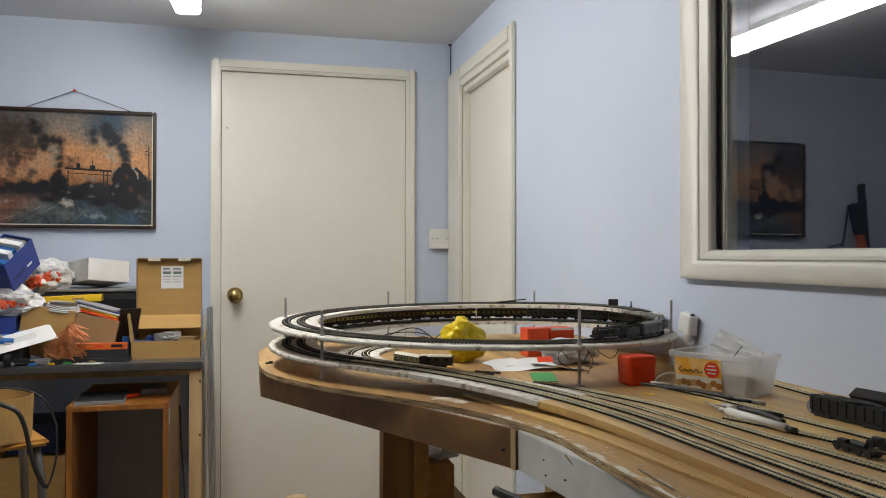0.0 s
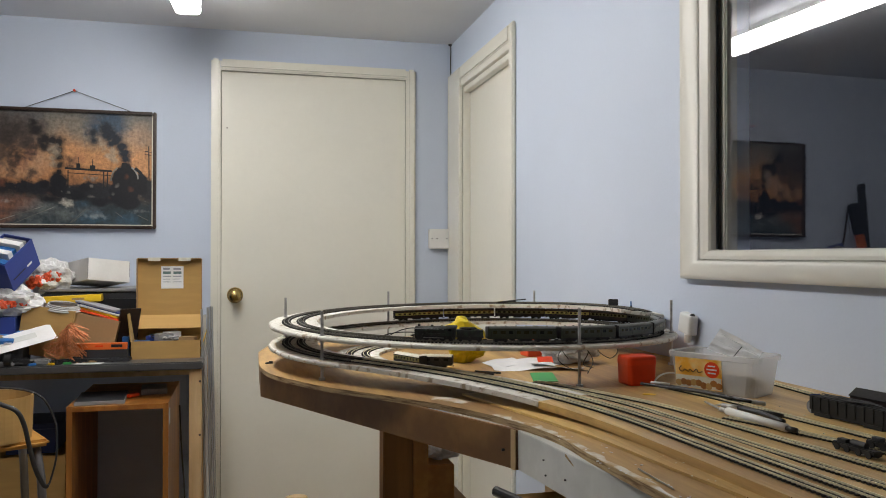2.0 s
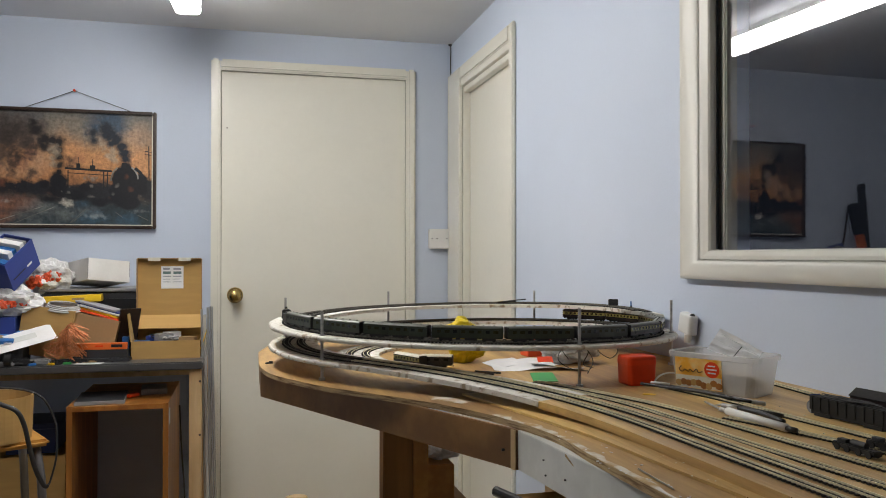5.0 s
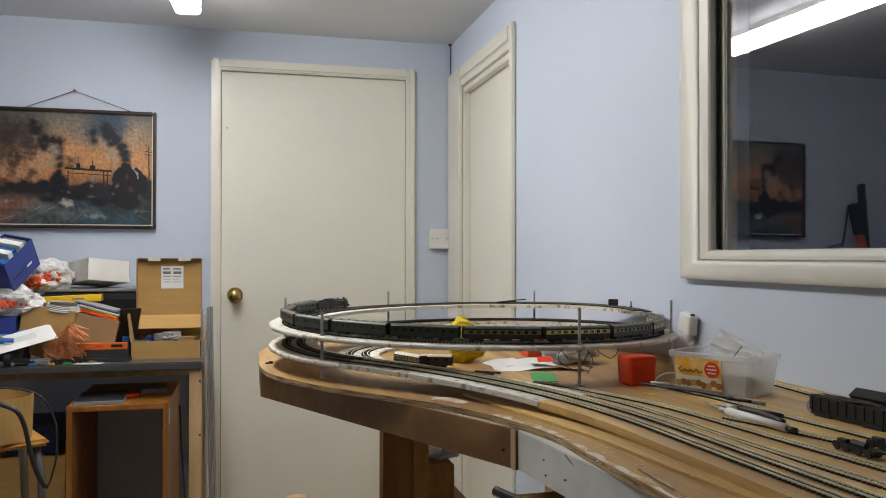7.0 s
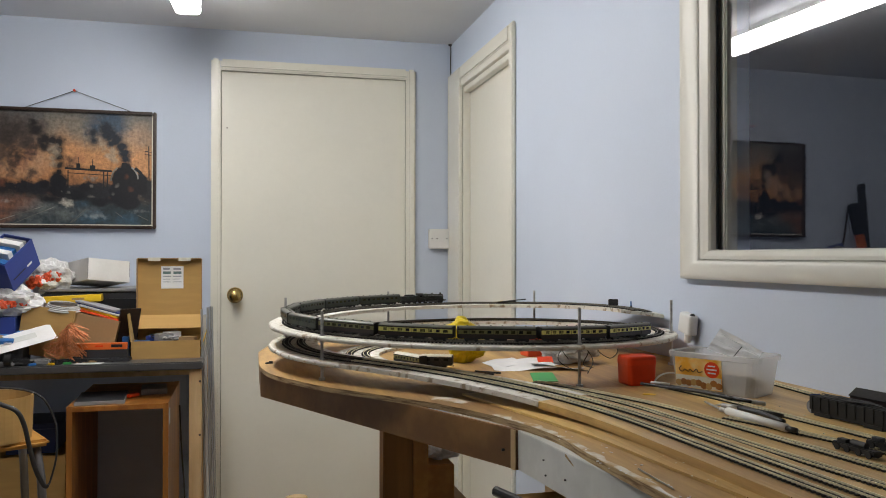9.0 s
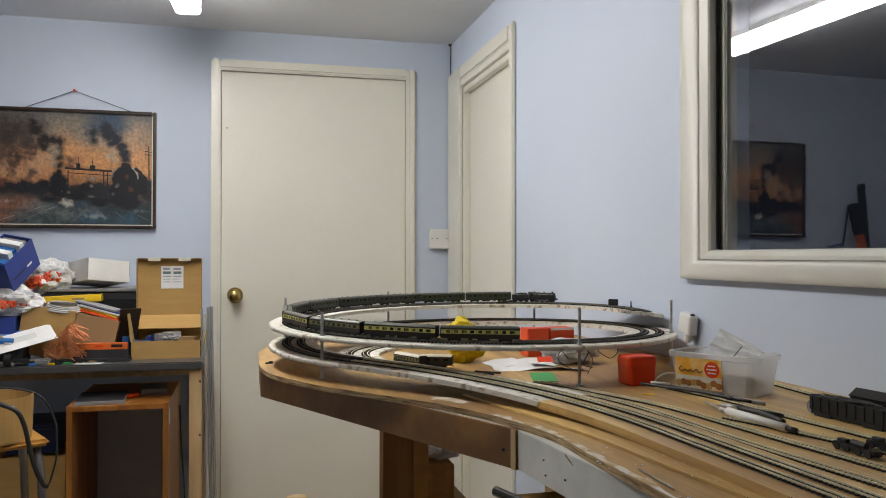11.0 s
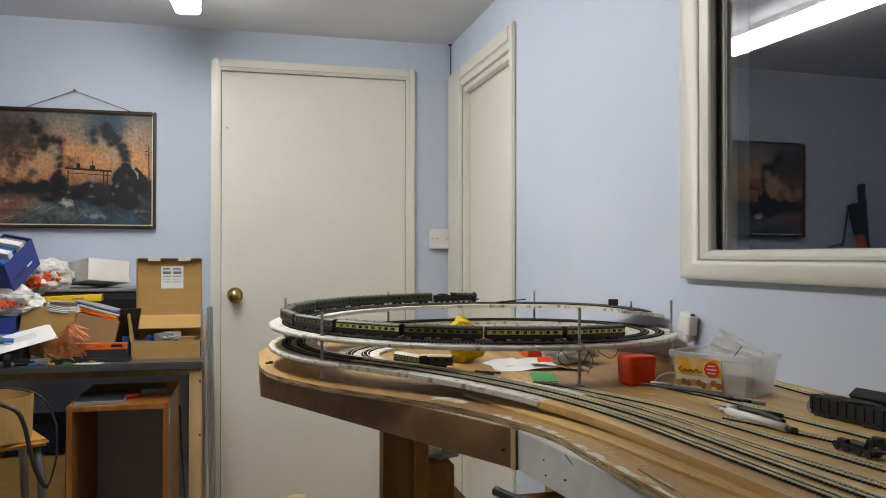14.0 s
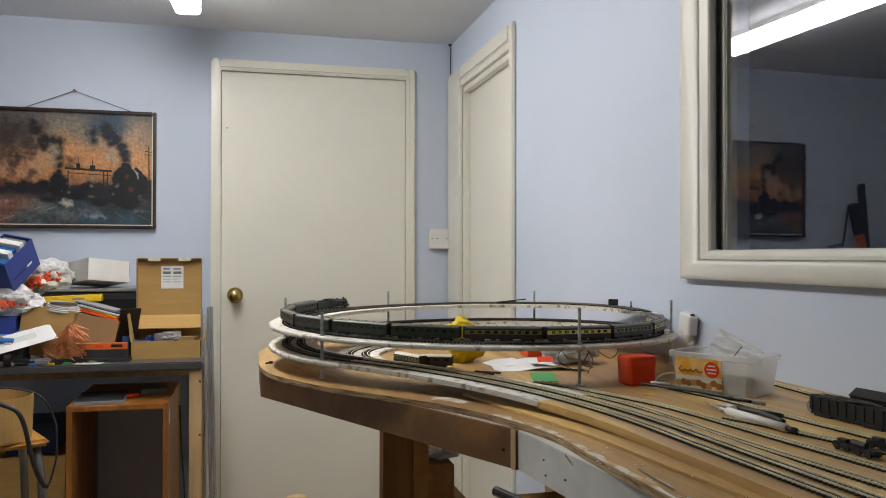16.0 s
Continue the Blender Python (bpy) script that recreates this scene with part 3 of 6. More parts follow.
    part("leg", box(B(), 0.3885, 0.425, 1.84, 1.886, 0, ZB - 0.009), M["seatwood"], b, "orange-brown timber leg", bevel=0.002)
    part("leg", box(B(), 0.82, 0.88, 0.42, 0.48, 0, ZB - 0.009), M["pine"], b, bevel=0.002)
    part("leg", box(B(), 0.80, 0.86, 2.00, 2.06, 0, ZB - 0.009), M["pine"], b, bevel=0.002)
    part("cross_rail", box(B(), 0.43, XW - 0.01, 1.84, 1.88, 0.93, ZB - 0.009), M["pine"], b, bevel=0.002)
    return b


def lay_tracks():
    ap = approach()
    n = 300
    for r, o in ((R_OUT, -0.0145), (R_IN, 0.0145)):
        low = [q + Vector((0, 0, LIFT)) for q in offset(ap[::-1], -o)]
        track(low, "bright-railed model track climbing the approach ramp", M["khaki"], rail="rail")
        track([helix(LOW + (TOP - LOW) * i / n, r, LIFT) for i in range(n + 1)], "tarnished model track climbing the spiral deck", M["sleeper"], rail="dullrail")
    rp = tagged(empty("approach_ramp"), "plywood ramp strip that carries two tracks up to the spiral", "ramp")
    part("ramp_strip", ribbon(ap[:26], -0.048, 0.0462, 0.0075), M["flaked"], rp, "strip with flaking white paint")
    part("ramp_strip", ribbon(ap[25:], -0.0465, 0.040, 0.0072), M["ply"], rp, "bare plywood strip")
    part("packing", ribbon([Vector((p.x, p.y, p.z - 0.0073)) for p in ap[25:]], -0.0457, 0.0392, 0.0027), M["ply"], rp)
    zb = ZB + 0.0036
    lines = (
        [(0.30, 1.335, zb + 0.012), (0.405, 1.235, zb + 0.009), (0.478, 1.150, zb + 0.006), (0.523, 1.050, zb + 0.003), (0.545, 0.94, zb), (0.553, 0.80, zb), (0.572, 0.62, zb), (0.595, 0.42, zb)],
        [(0.665, 1.16, zb), (0.688, 1.04, zb), (0.697, 0.914, zb), (0.713, 0.769, zb), (0.745, 0.45, zb)],
        [(0.615, 0.93, zb), (0.634, 0.874, zb), (0.654, 0.798, zb), (0.671, 0.724, zb), (0.710, 0.50, zb)],
        [(0.862, 1.24, zb), (0.8525, 1.138, zb), (0.8447, 1.051, zb), (0.8363, 0.970, zb), (0.818, 0.80, zb), (0.80, 0.5, zb)],
        [(0.478, 1.270, zb), (0.508, 1.216, zb), (0.541, 1.130, zb), (0.567, 1.054, zb), (0.582, 0.985, zb), (0.594, 0.880, zb), (0.6035, 0.789, zb), (0.613, 0.713, zb), (0.640, 0.45, zb)],
    )
    for pts in lines:
        track(spline(pts, 14), "narrow gauge model siding laid on the plywood board", M["khaki"], "sidings")
    # low strip under the third track
    rp2 = tagged(empty("track_strip"), "white painted plywood strip under a siding", "ramp")
    part("strip", ribbon([p - Vector((0, 0, 0.0004)) for p in spline(lines[0][:5], 10)], -0.016, 0.013, 0.004), M["flaked"], rp2)
    # two tight curves inside the helix on a white base
    ring = tagged(empty("curve_base"), "white painted plywood base under curved tracks", "ramp")
    cx, cy = 0.505, 1.66
    arc = [Vector((cx - 0.275 * math.sin(radians(a)), cy - 0.275 * math.cos(radians(a)), ZB + 0.006)) for a in range(62, 180, 4)]
    part("base_strip", ribbon(arc, -0.050, 0.045, 0.0055), M["flaked"], ring)
    for r in (0.288, 0.254):
        track([(cx - r * math.sin(radians(a)), cy - r * math.cos(radians(a)), ZB + 0.0065) for a in range(62, 180, 3)], "curved model track on the low white base", M["sleeper"])


baseboard()
deck()
lay_tracks()


# ---- trains ----
def coach(label, lower, band, roof, length, group, n_win=8, glaze="winglass"):
    """A bogie coach: origin on the rail tops, x along the train."""
    c = tagged(empty("coach"), label, "model coach", group)
    L, w = length / 2, 0.0092
    z0, z1, z2, z3 = 0.0062, 0.0128, 0.0195, 0.0215
    def side(za, zb, mt, nm, k=0.0):
        part(nm, box(B(), -L, L, -w - k, w + k, za, zb), mt, c)
    side(z0, z1, lower, "lower_side")
    side(z1, z2, band, "window_band", 0.00015)
    side(z2, z3, lower, "cantrail")
    prof = [(-w - 0.0003, z3)] + [(math.sin(a) * (w + 0.0003), z3 + 0.0042 * math.cos(a)) for a in [radians(q) for q in range(-80, 81, 16)]] + [(w + 0.0003, z3)]
    part("roof", tube_section(prof, -L - 0.0004, L + 0.0004), roof, c, smooth=False)
    for i in range(6):
        x = (i - 2.5) * length / 6.6
        part("roof_vent", box(B(), x - 0.0012, x + 0.0012, -0.0012, 0.0012, z3 + 0.0037, z3 + 0.0052), roof, c)
    pitch = length * 0.92 / n_win
    for i in range(n_win):
        x = (i - (n_win - 1) / 2) * pitch
        ww = pitch * (0.24 if i % 3 else 0.31)
        for s in (-1, 1):
            ya, yb = sorted((s * (w + 0.0001), s * (w + 0.0004)))
            part("window", box(B(), x - ww, x + ww, ya, yb, z1 + 0.0012, z2 - 0.0010), M[glaze if i % 4 != 1 else "winglass"], c)
            xd = x + pitch * 0.47
            if i % 3 == 1:
                part("door_line", box(B(), xd - 0.0002, xd + 0.0002, ya, yb, z0 + 0.001, z2), M["under"], c)
    for s in (-1, 1):
        bm = box(B(), s * L - 0.0008, s * L + 0.0008, -w + 0.0002, w - 0.0002, z0, z3 + 0.003)
        part("end_wall", bm, M["under"], c)
        part("gangway", box(B(), min(s * (L + 0.0008), s * (L + 0.0014)), max(s * (L + 0.0008), s * (L + 0.0014)), -0.0036, 0.0036, z0 + 0.001, z3), M["under"], c)
        bg = part("bogie", box(B(), s * (L - 0.022) - 0.011, s * (L - 0.022) + 0.011, -0.0072, 0.0072, 0.0022, 0.0052), M["under"], c)
        part("coupling", box(B(), min(s * L, s * (L + 0.0030)), max(s * L, s * (L + 0.0030)), -0.0014, 0.0014, 0.0030, 0.0048), M["under"], c)
        for dx in (-0.0078, 0.0078):
            bm = B()
            for q in (-1, 1):
                cyl(bm, (s * (L - 0.022) + dx, q * 0.0040, 0.0034), (s * (L - 0.022) + dx, q * 0.0056, 0.0034), 0.0034, seg=12)
            part("wheels", bm, M["under"], bg)
    part("underframe", box(B(), -L + 0.001, L - 0.001, -0.0078, 0.0078, 0.0050, z0), M["under"], c)
    part("battery_box", box(B(), -0.016, 0.004, -0.0075, 0.0075, 0.0022, 0.0051), M["under"], c)
    part("vacuum_tank", box(B(), 0.012, 0.019, -0.0065, 0.0065, 0.0028, 0.0051), M["under"], c)
    return c


def locomotive():
    """Tender engine: origin on the rail tops under its middle, +x ahead."""
    e = tagged(empty("steam_locomotive"), "weathered dark green model steam locomotive, tapered boiler", "locomotive")
    G, K = M["locogreen"], M["locoblack"]
    part("footplate", box(B(), -0.034, 0.036, -0.0088, 0.0088, 0.0078, 0.0090), K, e)
    part("buffer_beam", box(B(), 0.0355, 0.0368, -0.0088, 0.0088, 0.0045, 0.0092), M["maroon"], e)
    for s in (-1, 1):
        part("buffer", cyl(B(), (0.0366, s * 0.006, 0.0072), (0.0405, s * 0.006, 0.0072), 0.0008, 0.0016, 10), K, e)
    part("boiler", cyl(B(), (-0.018, 0, 0.0165), (0.022, 0, 0.0160), 0.0075, 0.0066, 22), G, e, smooth=False)
    part("smokebox", cyl(B(), (0.022, 0, 0.0160), (0.0335, 0, 0.0160), 0.0068, 0.0068, 22), K, e)
    part("smokebox_door", cyl(B(), (0.0335, 0, 0.0160), (0.0350, 0, 0.0160), 0.0055, 0.0035, 18), K, e)
    part("smokebox_saddle", box(B(), 0.023, 0.033, -0.005, 0.005, 0.0088, 0.0130), K, e)
    part("chimney", cyl(B(), (0.028, 0, 0.0215), (0.028, 0, 0.0262), 0.0021, 0.0024, 14), K, e)
    part("dome", cyl(B(), (0.006, 0, 0.0218), (0.006, 0, 0.0255), 0.0032, 0.0018, 14), G, e)
    part("safety_valve", cyl(B(), (-0.010, 0, 0.0228), (-0.010, 0, 0.0255), 0.0016, 0.0012, 10), M["brass"], e)
    part("firebox", tube_section([(-0.0078, 0.0088), (0.0078, 0.0088), (0.0078, 0.0195), (0.0050, 0.0238), (-0.0050, 0.0238), (-0.0078, 0.0195)], -0.019, -0.0065), G, e)
    cab = part("cab", tube_section([(-0.0087, 0.0088), (0.0087, 0.0088), (0.0087, 0.0215), (-0.0087, 0.0215)], -0.033, -0.019), G, e)
    part("cab_roof", tube_section([(-0.0091, 0.0215), (0.0091, 0.0215), (0.0075, 0.0242), (0.0035, 0.0256), (-0.0035, 0.0256), (-0.0075, 0.0242)], -0.0345, -0.0185), K, cab)
    for s in (-1, 1):
        ya, yb = sorted((s * 0.0086, s * 0.0091))
        part("cab_window", box(B(), -0.0275, -0.0225, ya, yb, 0.0165, 0.0200), M["winglass"], cab)
        ya, yb = sorted((s * 0.0066, s * 0.0086))
        part("splasher", tube_section([(ya, 0.0090), (yb, 0.0090), (yb, 0.0122), (ya, 0.0122)], -0.017, 0.016), G, e)
        ya, yb = sorted((s * 0.0072, s * 0.0094))
        part("cylinder_block", box(B(), 0.0225, 0.0315, ya, yb, 0.0030, 0.0080), K, e, bevel=0.0006)
        part("smoke_deflector", box(B(), 0.0205, 0.0335, s * 0.0083 - 0.0003, s * 0.0083 + 0.0003, 0.0090, 0.0165), G, e)
        part("handrail", cyl(B(), (-0.016, s * 0.0076, 0.0190), (0.033, s * 0.0071, 0.0190), 0.0003, seg=6), M["steel"], e)
        part("connecting_rod", box(B(), -0.015, 0.020, s * 0.0066 - 0.0003, s * 0.0066 + 0.0003, 0.0044, 0.0054), M["steel"], e)
    part("frames", box(B(), -0.032, 0.034, -0.0034, 0.0034, 0.0028, 0.0079), K, e)
    for x, r in ((-0.0125, 0.0062), (0.0012, 0.0062), (0.0149, 0.0062), (0.0285, 0.0032), (0.0235, 0.0032), (-0.0265, 0.0036)):
        bm = B()
        for s in (-1, 1):
            cyl(bm, (x, s * 0.0042, r), (x, s * 0.0058, r), r, seg=18)
        part("wheels", bm, K, e)
    return e


def tender():
    t = tagged(empty("tender"), "weathered dark model tender heaped with coal", "tender")
    G, K = M["locogreen"], M["locoblack"]
    part("tank", tube_section([(-0.0086, 0.0080), (0.0086, 0.0080), (0.0086, 0.0180), (0.0078, 0.0192), (-0.0078, 0.0192), (-0.0086, 0.0180)], -0.0215, 0.0215), G, t)
    part("running_plate", box(B(), -0.0225, 0.0225, -0.0089, 0.0089, 0.0068, 0.0081), K, t)
    bm = crumple(0.030, 0.013, 0.0045, 7, 0.5, 3, 3.2)
    bmesh.ops.transform(bm, matrix=pose(0.003, 0, 0.0188), verts=bm.verts[:])
    part("coal", bm, M["under"], t)
    part("frames", box(B(), -0.0205, 0.0205, -0.0074, 0.0074, 0.0030, 0.0069), K, t)
    part("drawbar", box(B(), 0.0215, 0.0262, -0.0012, 0.0012, 0.0045, 0.0058), K, t)
    part("coupling", box(B(), -0.0262, -0.0215, -0.0012, 0.0012, 0.0030, 0.0046), K, t)
    for x in (-0.0150, 0.0, 0.0150):
        bm = B()
        for s in (-1, 1):
            cyl(bm, (x, s * 0.0042, 0.0036), (x, s * 0.0056, 0.0036), 0.0036, seg=14)
        part("wheels", bm, K, t)
    return t


# the train: offset in degrees of each middle behind the engine's front
R_T = R_OUT
DEG = math.degrees(1 / R_T)
engine = locomotive()
TRAIN = [(engine, 5.9, 0.034), (tender(), 14.3, 0.026)]
GREEN_PITCH, LONG_PITCH = 18.0, 19.9
green = coach("dark green model passenger coach with grey roof", M["coachgreen"], M["coachgreen"], M["coachroof"], 0.1145, "coaches of the train", 8, "windull")
creamy = coach("chocolate and cream model passenger coach with dark roof", M["coachbrown"], M["coachcream"], M["coachroof"], 0.1270, "coaches of the train", 9, "winlit")
olive = coach("faded olive model passenger coach with dull windows", M["coachbrown"], M["coacholive"], M["coachroof"], 0.1270, "coaches of the train", 9, "windull")
at = 18.0
for i, kind in enumerate("ggggggoyoyy"):
    first = {"g": green, "y": creamy, "o": olive}[kind]
    ob = first if i in (0, 6, 7) else copy_thing(first, Matrix())
    p = GREEN_PITCH if kind == "g" else LONG_PITCH
    TRAIN.append((ob, at + p / 2, 0.075 if kind == "g" else 0.085))
    at += p

# where the engine's front stands on the spiral: seconds, degrees
FRONT = ((0.0, -16.2), (0.5, -5.0), (1.0, 5.0), (1.5, 17.9), (2.0, 30.8), (2.5, 44.1), (3.0, 55.5), (3.5, 65.9), (4.0, 76.2), (4.5, 86.9), (5.0, 98.1), (5.5, 109.5), (6.0, 121.0), (6.5, 132.7), (7.0, 144.6), (7.5, 155.6), (8.0, 165.4),
         (8.5, 175.0), (9.0, 185.7), (9.5, 197.5), (10.0, 209.0), (10.5, 220.0), (11.0, 229.6), (11.3, 232.9), (11.7, 233.2), (12.1, 233.2), (12.5, 231.8), (13.0, 224.6), (13.5, 212.9), (14.0, 198.8), (14.5, 184.6), (15.0, 171.0), (15.5, 157.9), (16.0, 144.4))


def front_at(t):
    """Smooth reading of FRONT."""
    n = len(FRONT)
    i = max(k for k in range(n - 1) if FRONT[k][0] <= t + 1e-9)
    def slope(k):
        a, b = FRONT[max(k - 1, 0)], FRONT[min(k + 1, n - 1)]
        return (b[1] - a[1]) / (b[0] - a[0])
    (t0, a0), (t1, a1) = FRONT[i], FRONT[i + 1]
    h = t1 - t0
    u = (t - t0) / h
    return a0 * (1 + 2 * u) * (1 - u) ** 2 + slope(i) * h * u * (1 - u) ** 2 + a1 * u * u * (3 - 2 * u) + slope(i + 1) * h * u * u * (u - 1)


def on_track(deg, base):
    """Pose of a vehicle whose middle is at deg, its two trucks base metres apart."""
    h = base / 2 * DEG
    a, b = helix(deg - h, R_T, LIFT + TRACK), helix(deg + h, R_T, LIFT + TRACK)
    d = (b - a).normalized()
    y = Vector((0, 0, 1)).cross(d).normalized()
    m = Matrix((d, y, d.cross(y))).transposed().to_4x4()
    m.translation = (a + b) / 2
    return m


def motions():
    times = [k * 0.2 for k in range(81)]
    for ob, back, base in TRAIN:
        walk(ob, [(t, on_track(front_at(t) - back, base)) for t in times])


# ---- the picture on the wall ----
def painting(ix, iz0, iz1):
    """Soft painted forms: dabs of colour laid over one another, edges broken by noise."""
    m = bpy.data.materials.new("steam_engine_painting")
    m.use_nodes = True
    n, l = m.node_tree.nodes, m.node_tree.links
    b = n["Principled BSDF"]
    b.inputs["Roughness"].default_value = 0.38
    tc, mp = n.new("ShaderNodeTexCoord"), n.new("ShaderNodeMapping")
    W, H = 2 * ix, iz1 - iz0
    mp.inputs["Location"].default_value = (0.5 * W / H, 0, -iz0 / H)
    mp.inputs["Scale"].default_value = (1 / H, 0, 1 / H)
    l.new(tc.outputs["Object"], mp.inputs[0])
    nz, nf = n.new("ShaderNodeTexNoise"), n.new("ShaderNodeTexNoise")
    nz.inputs["Scale"].default_value, nz.inputs["Detail"].default_value, nz.inputs["Roughness"].default_value = 7.0, 8, 0.68
    nf.inputs["Scale"].default_value, nf.inputs["Detail"].default_value = 22.0, 8
    l.new(mp.outputs[0], nz.inputs[0]), l.new(mp.outputs[0], nf.inputs[0])
    def math_(op, a, c=None, clamp=False):
        k = n.new("ShaderNodeMath")
        k.operation, k.use_clamp = op, clamp
        for i, q in enumerate((a, c)):
            if q is None:
                continue
            if isinstance(q, (int, float)):
                k.inputs[i].default_value = q
            else:
                l.new(q, k.inputs[i])
        return k.outputs[0]
    sep = n.new("ShaderNodeSeparateXYZ")
    l.new(mp.outputs[0], sep.inputs[0])
    u, v = sep.outputs[0], sep.outputs[2]
    asp = W / H
    ramp = n.new("ShaderNodeValToRGB")
    cr = ramp.color_ramp
    cr.elements[1].position, cr.elements[1].color = 0.97, (0.15, 0.145, 0.14, 1)
    cr.elements[0].position, cr.elements[0].color = 0.0, (0.040, 0.062, 0.075, 1)
    for pos, c in ((0.20, (0.034, 0.045, 0.055)), (0.34, (0.11, 0.065, 0.045)), (0.46, (0.58, 0.27, 0.12)), (0.64, (0.60, 0.32, 0.15)), (0.80, (0.33, 0.24, 0.17))):
        cr.elements.new(pos).color = (*c, 1)
    l.new(math_("ADD", v, math_("MULTIPLY", math_("SUBTRACT", nz.outputs[0], 0.5), 0.35)), ramp.inputs[0])
    state = [ramp.outputs[0]]
    def layer(col, dabs, soft=0.05, rough=0.10, alpha=1.0, grow=0.0):
        acc = None
        for d in dabs:
            du = math_("MULTIPLY", math_("SUBTRACT", u, d[0] * asp), 1 / (d[3] if len(d) > 3 else 1.0))
            dv = math_("SUBTRACT", v, d[1])
            dist = math_("SUBTRACT", math_("SQRT", math_("ADD", math_("MULTIPLY", du, du), math_("MULTIPLY", dv, dv))), d[2] + grow)
            acc = dist if acc is None else math_("MINIMUM", acc, dist)
        acc = math_("ADD", acc, math_("ADD", math_("MULTIPLY", math_("SUBTRACT", nz.outputs[0], 0.5), rough * 2), math_("MULTIPLY", math_("SUBTRACT", nf.outputs[0], 0.5), rough)))
        f = math_("MULTIPLY", math_("SUBTRACT", 0.5, math_("MULTIPLY", acc, 1 / soft), True), alpha)
        mx = n.new("ShaderNodeMix")
        mx.data_type = "RGBA"
        l.new(f, mx.inputs[0]), l.new(state[0], mx.inputs[6])
        mx.inputs[7].default_value = (*col, 1)
        state[0] = mx.outputs[2]
    # glow of the sky
    layer((0.76, 0.39, 0.19), ((0.46, 0.68, 0.060, 1.4), (0.62, 0.56, 0.045, 1.8), (0.90, 0.60, 0.10), (0.43, 0.76, 0.04), (0.95, 0.50, 0.07)), 0.16, 0.13, 0.85)
    layer((0.58, 0.37, 0.24), ((0.27, 0.58, 0.085), (0.22, 0.50, 0.06, 1.4), (0.88, 0.80, 0.10), (0.05, 0.50, 0.07), (0.13, 0.47, 0.05)), 0.14, 0.13, 0.8)
    layer((0.30, 0.26, 0.21), ((0.48, 0.88, 0.09, 1.2), (0.55, 0.80, 0.06), (0.86, 0.93, 0.06, 1.5), (0.36, 0.90, 0.07)), 0.15, 0.15, 0.7)
    layer((0.42, 0.16, 0.12), ((0.14, 0.56, 0.04), (0.20, 0.64, 0.04), (0.50, 0.58, 0.03)), 0.10, 0.12, 0.6)
    # grey drift of the far smoke
    layer((0.060, 0.052, 0.050), ((0.06, 0.80, 0.15, 1.2), (0.03, 0.62, 0.10), (0.15, 0.72, 0.09), (0.18, 0.86, 0.08, 1.4), (0.12, 0.60, 0.05)), 0.13, 0.16, 0.85)
    layer((0.035, 0.026, 0.026), ((0.092, 0.42, 0.016), (0.094, 0.47, 0.028), (0.105, 0.53, 0.040), (0.14, 0.60, 0.045), (0.225, 0.46, 0.028), (0.22, 0.60, 0.020), (0.225, 0.68, 0.022)), 0.05, 0.10, 0.8)
    # left plume
    layer((0.060, 0.045, 0.042), ((0.26, 0.73, 0.045), (0.22, 0.82, 0.055), (0.17, 0.80, 0.05), (0.30, 0.70, 0.035), (0.27, 0.86, 0.03), (0.20, 0.74, 0.05), (0.12, 0.82, 0.06), (0.06, 0.76, 0.06)), 0.09, 0.09, 0.9, 0.015)
    layer((0.016, 0.014, 0.016), ((0.390, 0.47, 0.020), (0.388, 0.53, 0.026), (0.380, 0.60, 0.028), (0.372, 0.66, 0.036), (0.385, 0.735, 0.036), (0.345, 0.745, 0.036), (0.295, 0.75, 0.040), (0.285, 0.70, 0.028), (0.235, 0.84, 0.032), (0.225, 0.90, 0.022)), 0.045, 0.055, 1.0, 0.012)
    layer((0.050, 0.036, 0.034), ((0.465, 0.57, 0.030), (0.455, 0.53, 0.028), (0.50, 0.545, 0.018), (0.52, 0.53, 0.018)), 0.04, 0.09, 0.85)
    # right plume, blue at the top
    layer((0.040, 0.085, 0.140), ((0.72, 0.95, 0.09, 1.5), (0.62, 0.88, 0.07), (0.78, 0.88, 0.07), (0.60, 0.80, 0.04)), 0.10, 0.13, 0.9)
    layer((0.012, 0.020, 0.034), ((0.812, 0.55, 0.022), (0.815, 0.60, 0.028), (0.805, 0.655, 0.034), (0.790, 0.71, 0.040), (0.755, 0.77, 0.046), (0.705, 0.81, 0.052), (0.685, 0.86, 0.045), (0.61, 0.76, 0.030), (0.605, 0.82, 0.035), (0.72, 0.74, 0.025)), 0.045, 0.055, 1.0, 0.012)
    # pale steam
    layer((0.46, 0.38, 0.29), ((0.735, 0.66, 0.022), (0.725, 0.62, 0.030), (0.745, 0.585, 0.026), (0.66, 0.725, 0.026), (0.645, 0.765, 0.016), (0.68, 0.69, 0.018), (0.35, 0.685, 0.022), (0.36, 0.64, 0.018), (0.345, 0.60, 0.026), (0.36, 0.55, 0.02)), 0.045, 0.10, 0.8)
    # ground, sheds and engines
    layer((0.020, 0.021, 0.026), ((0.05, 0.335, 0.06, 2.0), (0.17, 0.34, 0.065, 1.6), (0.27, 0.33, 0.075, 1.3), (0.42, 0.30, 0.07, 2.0), (0.58, 0.30, 0.085, 1.9), (0.70, 0.28, 0.085, 1.5), (0.98, 0.32, 0.105)), 0.030, 0.075)
    layer((0.20, 0.075, 0.045), ((0.025, 0.37, 0.035), (0.06, 0.39, 0.018), (0.36, 0.275, 0.014, 2.6), (0.80, 0.245, 0.010, 4.0)), 0.03, 0.06, 0.75)
    layer((0.34, 0.155, 0.090), ((0.05, 0.17, 0.06, 2.0), (0.17, 0.18, 0.045, 1.8), (0.02, 0.08, 0.05, 2.0)), 0.10, 0.10, 0.85)
